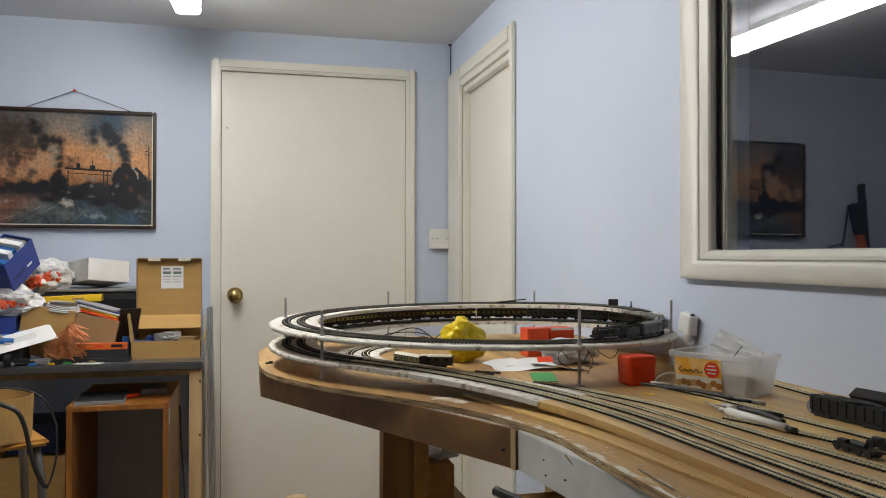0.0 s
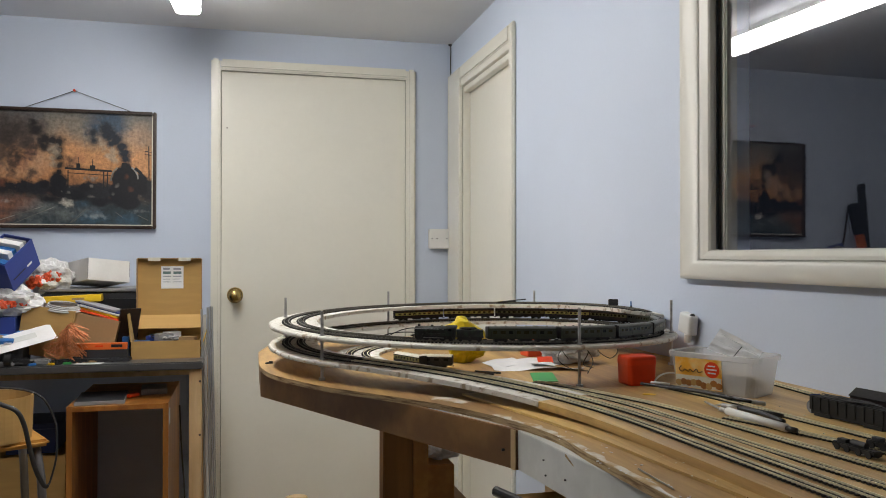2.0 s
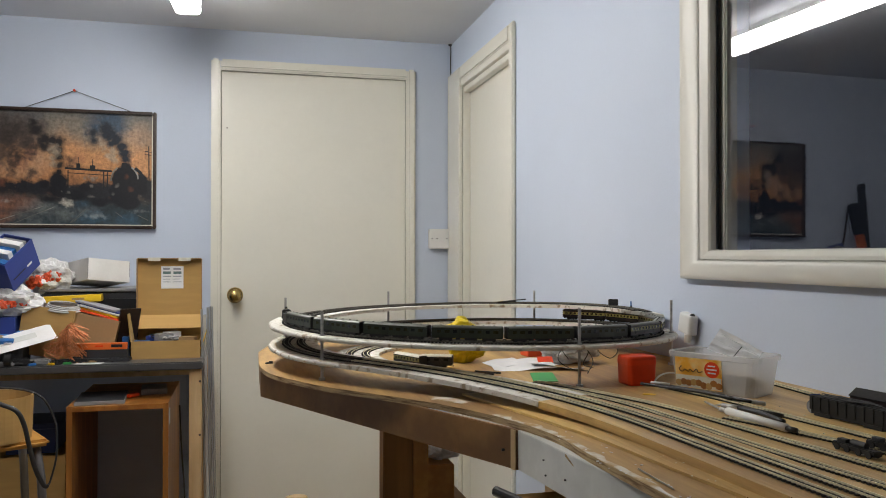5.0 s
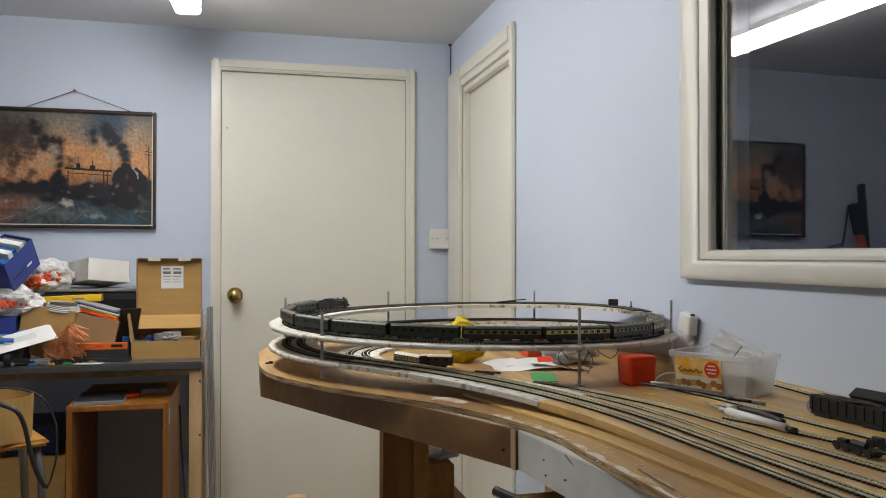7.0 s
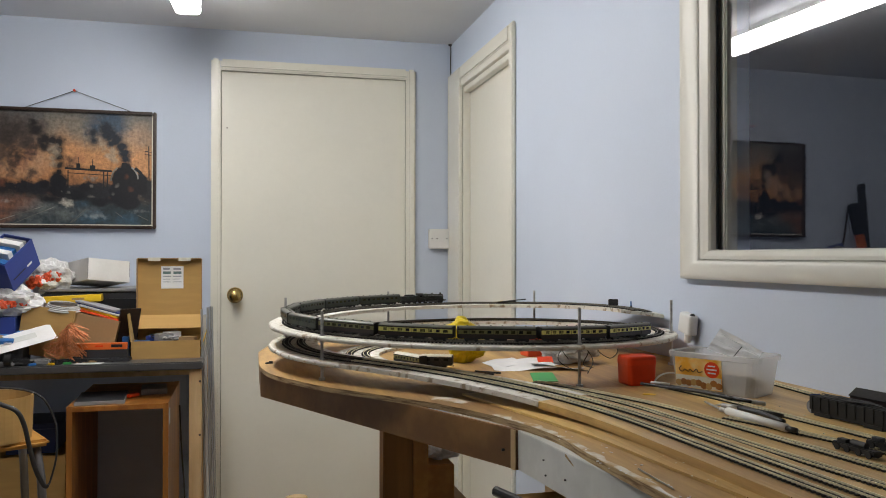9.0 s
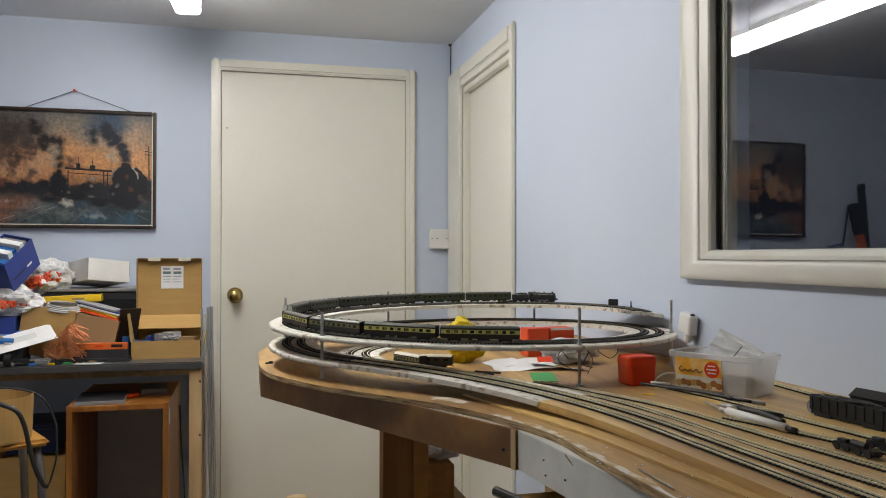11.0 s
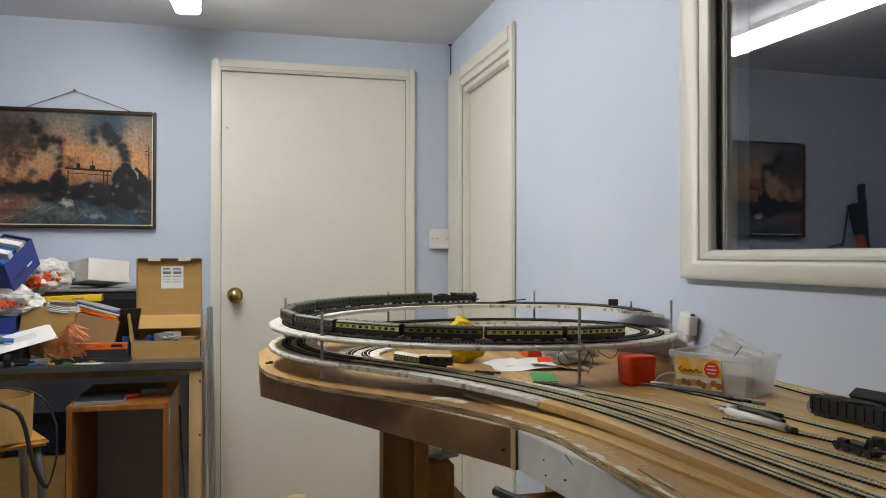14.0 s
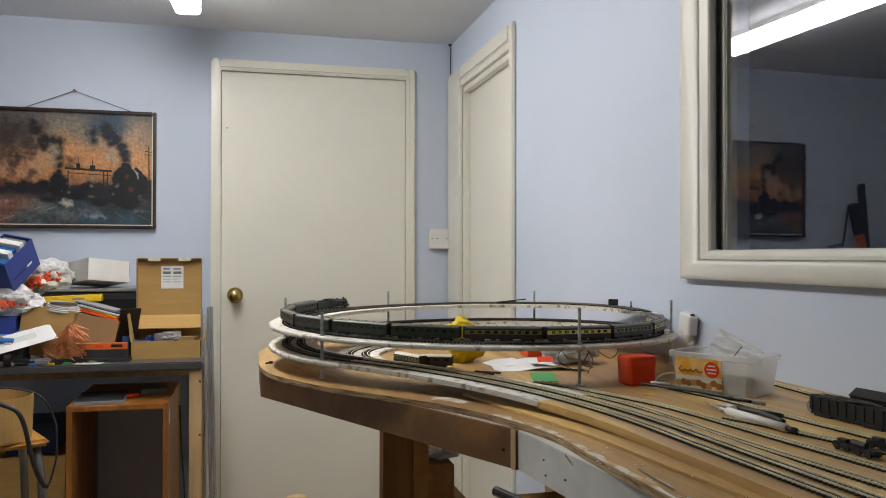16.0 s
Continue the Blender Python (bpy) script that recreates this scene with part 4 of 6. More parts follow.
    layer((0.19, 0.21, 0.21), ((0.27, 0.14, 0.05, 2.2), (0.40, 0.10, 0.05, 2.0), (0.20, 0.07, 0.04, 2.2), (0.55, 0.12, 0.03, 2.0)), 0.09, 0.12, 0.8)
    layer((0.055, 0.12, 0.18), ((0.60, 0.07, 0.04, 2.4), (0.86, 0.05, 0.03, 2.2), (0.52, 0.19, 0.025, 1.6)), 0.06, 0.10, 0.8)
    layer((0.009, 0.010, 0.014), ((0.385, 0.385, 0.078), (0.385, 0.31, 0.075), (0.30, 0.37, 0.04), (0.34, 0.235, 0.030, 2.6), (0.50, 0.27, 0.05, 1.4), (0.55, 0.34, 0.04, 1.6), (0.66, 0.21, 0.035, 2.2)), 0.025, 0.04)
    layer((0.009, 0.010, 0.014), ((0.812, 0.42, 0.115), (0.812, 0.31, 0.125), (0.915, 0.41, 0.060), (0.92, 0.33, 0.055), (0.825, 0.215, 0.065, 1.9), (0.82, 0.50, 0.055)), 0.018, 0.03)
    # lights on metal and puddles
    layer((0.24, 0.22, 0.20), ((0.765, 0.36, 0.014), (0.735, 0.28, 0.007), (0.92, 0.27, 0.007), (0.95, 0.22, 0.007)), 0.018, 0.035, 0.8)
    layer((0.34, 0.30, 0.26), ((0.595, 0.35, 0.006), (0.60, 0.41, 0.014), (0.575, 0.43, 0.010), (0.55, 0.42, 0.010), (0.63, 0.43, 0.010), (0.60, 0.255, 0.005, 3.0), (0.455, 0.34, 0.004), (0.45, 0.29, 0.004, 1.6), (0.405, 0.30, 0.004)), 0.020, 0.035, 0.75)
    layer((0.60, 0.55, 0.47), ((0.435, 0.195, 0.028, 1.5), (0.42, 0.215, 0.020), (0.465, 0.18, 0.016, 1.6)), 0.03, 0.06, 0.95)
    layer((0.42, 0.43, 0.42), ((0.63, 0.085, 0.012, 3.6), (0.93, 0.13, 0.012, 2.6), (0.06, 0.20, 0.010, 1.5), (0.48, 0.115, 0.010, 2.4)), 0.03, 0.06, 0.6)
    layer((0.24, 0.075, 0.035), ((0.825, 0.44, 0.016), (0.85, 0.33, 0.014)), 0.03, 0.03, 0.55)
    # broken brush strokes over all of it
    st = n.new("ShaderNodeTexNoise")
    st.inputs["Scale"].default_value, st.inputs["Detail"].default_value, st.inputs["Roughness"].default_value = 34.0, 6, 0.7
    l.new(mp.outputs[0], st.inputs[0])
    hv = n.new("ShaderNodeHueSaturation")
    hv.inputs["Saturation"].default_value = 1.05
    l.new(math_("SUBTRACT", math_("MULTIPLY", st.outputs[0], 1.65), 0.10), hv.inputs["Value"])
    l.new(state[0], hv.inputs["Color"])
    state[0] = hv.outputs[0]
    l.new(state[0], b.inputs["Base Color"])
    bp = n.new("ShaderNodeBump")
    bp.inputs["Strength"].default_value, bp.inputs["Distance"].default_value = 0.15, 0.002
    l.new(nf.outputs[0], bp.inputs["Height"]), l.new(bp.outputs[0], b.inputs["Normal"])
    return m


def picture():
    x0, x1, z0, z1 = -0.930, -0.338, 1.329, 1.797
    cx, w, h = (x0 + x1) / 2, x1 - x0, z1 - z0
    p = tagged(empty("framed_picture", cx, YW, z0), "framed painting of smoking steam engines at dusk, hung by a cord", "picture")
    f = 0.0125
    for nm, a, b, c, d in (("frame_side", -w / 2, -w / 2 + f, 0, h), ("frame_side", w / 2 - f, w / 2, 0, h), ("frame_rail", -w / 2 + f, w / 2 - f, 0, f), ("frame_rail", -w / 2 + f, w / 2 - f, h - f, h)):
        part(nm, box(B(), a, b, -0.030, -0.004, c, d), M["darkwood"], p, bevel=0.003)
    ix, iz0, iz1 = w / 2 - f, f, h - f
    for nm, a, b, c, d in (("slip", ix - 0.004, ix, iz0, iz1), ("slip", -ix, ix - 0.004, iz0, iz0 + 0.004)):
        part(nm, box(B(), a, b, -0.024, -0.0165, c, d), M["palecream"], p, "thin pale inner slip")
    canvas = part("canvas", box(B(), -ix, ix, -0.016, -0.006, iz0, iz1), painting(ix, iz0, iz1), p, "oil painting in orange, grey and blue-black")
    dark, pale = mat("painted_black", (0.012, 0.014, 0.018), 0.35, var=0.2, scale=22), mat("painted_steam", (0.34, 0.33, 0.30), 0.35, var=0.3, scale=22)
    depth = [0.0162]
    depth[0] += 0.0006
    def strip(name, mt, pts, wd):
        bm = B()
        for (u0, v0), (u1, v1) in zip(pts, pts[1:]):
            a, b = Vector((-ix + u0 * 2 * ix, -depth[0], iz0 + v0 * (iz1 - iz0))), Vector((-ix + u1 * 2 * ix, -depth[0], iz0 + v1 * (iz1 - iz0)))
            s = Vector((-(b - a).z, 0, (b - a).x)).normalized() * wd / 2
            bm.faces.new([bm.verts.new(q) for q in (a - s, a + s, b + s, b - s)])
        bmesh.ops.recalc_face_normals(bm, faces=bm.faces[:])
        part(name, bm, mt, canvas)
        depth[0] += 0.0002
    strip("gantry", dark, [(0.425, 0.505), (0.73, 0.487)], 0.008)
    strip("gantry", dark, [(0.44, 0.465), (0.72, 0.448)], 0.003)
    for u in (0.445, 0.675, 0.70):
        strip("gantry_post", dark, [(u, 0.49), (u, 0.33)], 0.004)
    for u, k in ((0.51, 0.55), (0.603, 0.535)):
        strip("signal_box", dark, [(u, 0.497), (u, k)], 0.014 if u < 0.6 else 0.020)
        strip("finial", dark, [(u, k - 0.01), (u, k + 0.055)], 0.0026)
    # curved plates either side of the smokebox
    strip("smoke_plate", pale, [(0.722, 0.40), (0.728, 0.45), (0.742, 0.49), (0.765, 0.52)], 0.006)
    strip("smoke_plate", pale, [(0.858, 0.525), (0.880, 0.50), (0.897, 0.46), (0.902, 0.42)], 0.006)
    strip("smoke_plate", dark, [(0.880, 0.52), (0.925, 0.47), (0.938, 0.40)], 0.012)
    strip("painted_chimney", dark, [(0.808, 0.51), (0.808, 0.565)], 0.018)
    strip("painted_chimney", dark, [(0.388, 0.45), (0.388, 0.49)], 0.014)
    strip("telegraph_pole", dark, [(0.975, 0.36), (0.972, 0.72)], 0.004)
    strip("telegraph_arm", dark, [(0.945, 0.675), (0.992, 0.665)], 0.003)
    strip("telegraph_arm", dark, [(0.945, 0.645), (0.99, 0.64)], 0.003)
    for a, b in (((0.10, 0.01), (0.36, 0.16)), ((0.46, 0.02), (0.56, 0.145)), ((0.02, 0.04), (0.30, 0.17)), ((0.755, 0.12), (0.80, 0.075)), ((0.90, 0.095), (0.97, 0.05)), ((0.47, 0.02), (0.55, 0.11))):
        strip("painted_rail", pale, [a, b], 0.0020)
    # cord and pin
    for xa, za in ((-0.837, 1.798), (-0.417, 1.798)):
        part("cord", cyl(B(), (xa - cx, -0.012, za - z0 - 0.006), (-0.645 - cx, -0.009, 1.872 - z0), 0.0013, seg=6), M["satin"], p)
    part("wall_pin", cyl(B(), (-0.645 - cx, -0.016, 1.873 - z0), (-0.645 - cx, 0.0, 1.873 - z0), 0.0045, seg=10), M["red"], p, "red-headed wall pin")


picture()
BT = 0.868


# ---- workbench corner ----
def slab_box(name, sx, sy, sz, x, y, z, rz, material, label, cat, rx=0, ry=0, bevel=0.0015, group=""):
    """A closed carton or block as one thing, with its lid seam."""
    e = tagged(empty(name, x, y, z, rz, rx, ry), label, cat, group)
    part("body", cbox(sx, sy, sz), material, e, bevel=bevel)
    return e


def open_box(name, sx, sy, sz, x, y, z, rz, material, label, cat="box", t=0.003, rx=0, ry=0, inside=None):
    e = tagged(empty(name, x, y, z, rz, rx, ry), label, cat)
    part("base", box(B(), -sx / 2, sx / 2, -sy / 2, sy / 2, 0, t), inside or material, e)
    for s in (-1, 1):
        ya, yb = sorted((s * sy / 2, s * (sy / 2 - t)))
        part("side", box(B(), -sx / 2, sx / 2, ya, yb, t, sz), material, e)
        xa, xb = sorted((s * sx / 2, s * (sx / 2 - t)))
        part("end", box(B(), xa, xb, -sy / 2 + t, sy / 2 - t, t, sz), material, e)
    return e


def bars(parent, name, material, x0, x1, y, z0, rows, pitch, th, seed, dy=-0.0006):
    """Short printed bars on an upright face."""
    rn = random.Random(seed)
    for k in range(rows):
        xe = x0 + (x1 - x0) * (0.55 + 0.45 * rn.random())
        part(name, box(B(), x0, xe, y + dy, y, z0 - k * pitch - th, z0 - k * pitch), material, parent)


def workbench():
    b = tagged(empty("workbench", -0.92, 3.10, 0), "grey-topped workbench on pine legs, heaped with clutter", "workbench")
    part("bench_top", box(B(), -0.80, 0.792, -0.295, 0.30, BT - 0.026, BT), M["bench"], b, bevel=0.004)
    for x in (-0.76, 0.750):
        part("leg", box(B(), x - 0.003, x + 0.036, -0.280, -0.215, 0, BT - 0.0265), M["pine"], b, bevel=0.002)
        part("leg", box(B(), x - 0.003, x + 0.036, 0.225, 0.29, 0, BT - 0.0265), M["pine"], b, bevel=0.002)
    part("back_rail", box(B(), -0.72, 0.745, 0.255, 0.29, BT - 0.12, BT - 0.0265), M["pine"], b)
    for z in (0.62, 0.80):
        part("knot", cyl(B(), (0.782, -0.2812, z), (0.782, -0.2797, z), 0.004, seg=10), M["darkwood"], b)
    # open cabinet under the bench
    c = tagged(empty("open_cabinet", -0.392, 2.92, 0), "open-fronted orange-brown veneered cabinet standing under the bench", "cabinet")
    w, d, h, t = 0.160, 0.175, 0.744, 0.017
    for s in (-1, 1):
        wl = w if s > 0 else w - 0.014
        xa, xb = sorted((s * wl, s * (wl - t)))
        part("side", box(B(), xa, xb, -d, 0.30, 0, h), M["teak"], c, bevel=0.001)
    part("top", box(B(), -w + t + 0.014, w - t, -d, 0.30, h - t, h - 0.001), M["teak"], c, bevel=0.001)
    part("bottom", box(B(), -w + t + 0.014, w - t, -d, 0.30, 0.03, 0.03 + t), M["teak"], c)
    part("back", box(B(), -w + t + 0.014, w - t, 0.293, 0.298, 0.047, h - t), M["wall"], c, "blue-grey painted back panel")
    part("paper_tag", box(B(), w, w + 0.0006, -d + 0.02, -d + 0.06, h - 0.075, h - 0.022), M["paper"], c)
    t1 = slab_box("magazine_stack", 0.150, 0.20, 0.012, -0.45, 2.86, h, 4, M["grey"], "stack of dull grey magazines lying on the cabinet", "magazines")
    part("cover", box(B(), -0.073, 0.073, -0.095, 0.095, 0.0122, 0.0135), M["satin"], t1)
    slab_box("dark_carton", 0.085, 0.12, 0.018, -0.30, 2.99, h, 6, M["grey"], "small grey carton on the cabinet", "box")
    slab_box("orange_carton", 0.022, 0.05, 0.010, -0.362, 2.90, h, -32, M["red"], "small red carton on the cabinet", "box")
    m = tagged(empty("white_pot", -0.395, 2.78, 0.047), "small white plastic pot inside the cabinet", "pot")
    part("pot_body", cyl(B(), (0, 0, 0), (0, 0, 0.34), 0.022, 0.022, 20), M["plastic_w"], m)
    # stool with a box on it
    s = tagged(empty("work_stool", -0.687, 2.515, 0, 26), "tall wooden-seated stool on grey steel tube legs", "stool")
    part("seat", cbox(0.245, 0.25, 0.020, pose(0, 0, 0.688, 0, 0, 0)), M["seatwood"], s, "varnished yellow wood seat", bevel=0.008)
    for sx, sy in ((1, 1), (1, -1), (-1, 1), (-1, -1)):
        part("leg", sweep(B(), [(sx * 0.095, sy * 0.09, 0.6875), (sx * 0.105, sy * 0.10, 0.60), (sx * 0.135, sy * 0.125, 0.0)], 0.0115, 10), M["tubesteel"], s, smooth=True)
    part("footring", sweep(B(), [(0.13 * math.cos(a * math.pi / 8), 0.13 * math.sin(a * math.pi / 8), 0.25) for a in range(17)], 0.008, 8), M["tubesteel"], s, smooth=True)
    e = tagged(empty("beige_drum", -0.680, 2.485, 0.7085), "beige round card drum standing open on the stool", "drum")
    bm, prev = B(), None
    for k in range(33):
        q = 2 * math.pi * k / 32
        row = [bm.verts.new((rr * math.cos(q), rr * math.sin(q), zz)) for rr, zz in ((0.102, 0.0), (0.1065, 0.122), (0.1035, 0.122), (0.099, 0.004))]
        if prev:
            for j in range(3):
                bm.faces.new((prev[j], row[j], row[j + 1], prev[j + 1]))
        prev = row
    bmesh.ops.recalc_face_normals(bm, faces=bm.faces[:])
    part("wall", bm, M["card"], e, smooth=False)
    part("floor_disc", cyl(B(), (0, 0, 0.0005), (0, 0, 0.004), 0.100, seg=32), M["card_in"], e)
    k = tagged(empty("power_cable"), "thick black cable hanging in a loop over the stool", "cable")
    part("cable", sweep(B(), spline([(-0.72, 2.34, 0.800), (-0.6359, 2.35, 0.8264), (-0.6165, 2.345, 0.8264), (-0.580, 2.34, 0.8093), (-0.563, 2.345, 0.7726), (-0.552, 2.355, 0.7120), (-0.541, 2.37, 0.6480), (-0.525, 2.39, 0.5980), (-0.5171, 2.40, 0.5893)], 8), 0.0062, 10), M["cable"], k, "heavy black lead", smooth=True)
    part("thin_lead", sweep(B(), spline([(-0.5171, 2.402, 0.5893), (-0.5129, 2.42, 0.6022), (-0.4988, 2.42, 0.6636), (-0.4976, 2.42, 0.726), (-0.505, 2.42, 0.7732), (-0.5281, 2.42, 0.8211), (-0.5596, 2.43, 0.8426), (-0.5993, 2.44, 0.852), (-0.6414, 2.44, 0.8568), (-0.75, 2.44, 0.855)], 8), 0.0028, 8), M["cable"], k, smooth=True)
    k = tagged(empty("leaning_cable", -0.20, 2.95, 0), "thin black cable hanging behind the bench leg", "cable")
    part("cable", sweep(B(), spline([(-0.012, 0.0, 0.70), (-0.005, 0, 0.55), (0.010, 0, 0.30), (0.012, 0, 0.0)], 6), 0.003, 6), M["cable"], k, smooth=True)
    open_box("floor_carton", 0.46, 0.30, 0.525, -0.83, 3.20, 0.0, 0, M["card"], "large cardboard carton on the floor under the bench", "box")
    slab_box("blue_crate", 0.16, 0.22, 0.085, -0.72, 3.20, 0.5255, 0, M["navy"], "dark blue carton standing on the cardboard carton", "box")
    slab_box("blue_crate", 0.16, 0.22, 0.018, -0.72, 3.20, 0.611, 3, M["navy"], "shallow dark blue carton lying on another", "box")
    # strips leaning beside the bench
    for i, (x, y, wd, top, mt, lb) in enumerate(((-0.117, 2.92, 0.006, 1.035, "alu", "thin aluminium strip leaning at the bench end"), (-0.108, 2.935, 0.010, 1.015, "pvc", "pale plastic strip leaning at the bench end"), (-0.097, 2.95, 0.007, 1.040, "alu", "thin aluminium strip leaning at the bench end"), (-0.089, 2.96, 0.005, 1.042, "grey", "dark grey strip leaning at the bench end"), (-0.083, 2.97, 0.004, 1.040, "alu", "thin aluminium strip leaning at the bench end"))):
        e = tagged(empty("leaning_strip", x, y, 0, 0, 0, 0.0), lb, "strip", "strips leaning beside the bench")
        part("strip", box(B(), -wd / 2, wd / 2, -0.012, 0.012, 0, top, Matrix.Shear("XY", 4, (0, 0)) @ pose(0, 0, 0, 0, -1.2, 0)), M[mt], e)


def bench_clutter():
    # open carton with its lid up
    sx, sy, sz = 0.224, 0.165, 0.062
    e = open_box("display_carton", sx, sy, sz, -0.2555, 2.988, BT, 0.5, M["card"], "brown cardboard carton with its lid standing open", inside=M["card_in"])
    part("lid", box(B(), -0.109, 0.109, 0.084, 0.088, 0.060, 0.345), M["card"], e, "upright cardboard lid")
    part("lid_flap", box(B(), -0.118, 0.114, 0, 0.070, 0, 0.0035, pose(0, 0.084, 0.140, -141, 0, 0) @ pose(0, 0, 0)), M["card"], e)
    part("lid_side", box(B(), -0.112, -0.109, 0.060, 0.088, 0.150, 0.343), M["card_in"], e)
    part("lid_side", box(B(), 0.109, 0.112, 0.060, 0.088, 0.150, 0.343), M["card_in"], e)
    part("lid_rim", box(B(), -0.109, 0.109, 0.062, 0.088, 0.343, 0.346), M["card_in"], e)
    for x in (-0.052, 0.052):
        part("tuck_tab", box(B(), x - 0.021, x + 0.021, 0.060, 0.0625, 0.335, 0.3475), M["palecream"], e, "pale torn tuck tab")
    lab = part("paper_label", box(B(), -0.030, 0.047, 0.0832, 0.0838, 0.235, 0.316), M["paper"], e, "white printed paper label")
    for k, (xa, xb, za, zb, mt) in enumerate(((-0.024, 0.003, 0.288, 0.297, "muted"), (0.012, 0.040, 0.288, 0.297, "muted"), (-0.024, 0.000, 0.303, 0.310, "printgrey"), (0.012, 0.038, 0.303, 0.309, "printgrey"), (-0.024, 0.004, 0.278, 0.281, "printgrey"), (0.010, 0.040, 0.278, 0.281, "printgrey"), (-0.024, 0.000, 0.268, 0.2702, "printgrey"), (0.010, 0.034, 0.268, 0.2702, "printgrey"), (-0.024, 0.002, 0.258, 0.2602, "printgrey"), (0.010, 0.040, 0.258, 0.2602, "printgrey"))):
        part("print_bar", box(B(), xa, xb, 0.0827, 0.0832, za, zb), M[mt], lab)
    part("side_flap", box(B(), -0.0035, 0, -0.08, 0.075, 0, 0.095, pose(-sx / 2, 0, 0.060, 0, -6, 0)), M["card"], e)
    part("yellow_flap", box(B(), 0, 0.003, -0.08, 0.06, 0, 0.060, pose(sx / 2, 0, 0.030, 0, 18, 0)), M["yellowcard"], e, "yellow card tucked at the side")
    for i, (x, y, mt, a) in enumerate(((-0.085, -0.02, "bluebright", 12), (-0.045, 0.03, "bluecard", -20), (-0.01, -0.03, "grey", 30), (0.035, 0.0, "satin", 5), (0.07, -0.03, "card_in", -15), (0.01, 0.05, "paper", 40))):
        slab_box("small_packet", 0.055, 0.035, 0.055 + 0.012 * (i % 3), -0.2555 + x, 2.988 + y, BT + 0.0032, a, M[mt], "small packet inside the open carton", "packet", group="packets in the carton")
    # case with a white box on it
    c = tagged(empty("dark_case", -0.53, 3.22, BT), "flat black plastic equipment case lying on the bench", "case")
    part("body", box(B(), -0.16, 0.20, -0.14, 0.16, 0, 0.225), M["satin"], c, bevel=0.006)
    part("lid", box(B(), -0.165, 0.205, -0.145, 0.165, 0.2252, 0.236), M["grey"], c, "grey lid", bevel=0.003)
    part("lip", box(B(), -0.13, 0.17, -0.1475, -0.1403, 0.06, 0.20), M["black"], c)
    w = slab_box("white_carton", 0.160, 0.172, 0.079, 0, 0, 0, 0, M["whitecard"], "plain white cardboard carton tipped on the black case", "box")
    w.matrix_basis = pose(-0.520, 3.175, 1.1195) @ Matrix.Rotation(radians(-9), 4, "X") @ Matrix.Rotation(radians(37), 4, "Z")
    part("tape_seam", box(B(), -0.0808, -0.0796, -0.0868, -0.0856, 0.004, 0.077), M["grey"], w)
    part("lid_seam", box(B(), 0.0775, 0.0790, -0.0866, -0.0861, 0.02, 0.074), M["grey"], w)
    # brown carton with things on it
    k = open_box("brown_carton", 0.165, 0.12, 0.165, -0.648, 2.995, BT + 0.016, -6, M["card"], "worn brown carton full of odds and ends", inside=M["card_in"], ry=9)
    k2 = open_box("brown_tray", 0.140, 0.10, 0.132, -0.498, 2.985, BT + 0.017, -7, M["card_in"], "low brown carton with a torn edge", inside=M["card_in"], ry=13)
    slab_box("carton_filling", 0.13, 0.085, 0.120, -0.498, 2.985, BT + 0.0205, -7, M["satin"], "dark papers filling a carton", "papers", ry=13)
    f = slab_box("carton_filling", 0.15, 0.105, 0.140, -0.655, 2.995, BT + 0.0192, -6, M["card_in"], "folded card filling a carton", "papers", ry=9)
    y = slab_box("yellow_carton", 0.208, 0.06, 0.024, -0.582, 3.028, BT + 0.191, 2, M["yellowcard"], "long flat yellow carton", "box", ry=-2.5)
    part("print_bar", box(B(), 0.01, 0.05, -0.0308, -0.0302, 0.009, 0.016), M["card_in"], y)
    part("end_flap", box(B(), 0.1027, 0.1040, -0.028, 0.028, 0.002, 0.022), M["yellowcard"], y)
    r = tagged(empty("cable_coil", -0.592, 2.962, BT + 0.1700, 0, 14, 7), "loose coil of white cable", "coil")
    for q in range(4):
        part("loop", sweep(B(), [((0.056 - 0.003 * q) * math.cos(a * math.pi / 12), (0.038 - 0.002 * q) * math.sin(a * math.pi / 12), 0.003 + 0.0052 * q) for a in range(25)], 0.003, 6), M["greycable"], r, smooth=True)
    for i, (x, y_, ln, rz, mt, z) in enumerate(((-0.476, 2.975, 0.15, -12, "orangered", 0.149), (-0.474, 2.985, 0.145, -14, "yellowcard", 0.157), (-0.470, 2.98, 0.14, -11, "paper", 0.164), (-0.474, 2.99, 0.15, -15, "bluecard", 0.171), (-0.482, 2.985, 0.14, -13, "printgrey", 0.178))):
        slab_box("flat_packet", ln, 0.07, 0.0062, x, y_, BT + z, rz, M[mt], "flat printed packet in a leaning pile", "packet", ry=15, group="flat packets")
    # dark tilted card to the left of the display carton
    e = tagged(empty("torn_card", -0.405, 2.985, BT, -48, 0, 14), "torn brown card flap leaning between boxes", "card")
    part("flap", box(B(), -0.004, 0.0, -0.035, 0.045, 0, 0.175), M["darkwood"], e)
    slab_box("blue_white_packet", 0.022, 0.05, 0.075, -0.392, 2.975, BT, 3, M["bluebright"], "blue and white packet standing on end", "packet")
    # tilted blue carton, bags
    b = tagged(empty("blue_carton"), "open dark blue shoebox tilted on a heap of bags", "box")
    ax = Vector((0.388, 0.694, 0.612)).normalized()
    az = Vector((-0.102, -0.624, 0.768))
    az = (az - az.dot(ax) * ax).normalized()
    b.matrix_basis = Matrix((ax, az.cross(ax), az)).transposed().to_4x4()
    b.matrix_basis.translation = (-0.7356, 2.93, 1.1025)
    sx, sy, sz = 0.147, 0.105, 0.112
    part("front", box(B(), 0.0, sx, 0, 0.003, 0, sz), M["bluecard"], b)
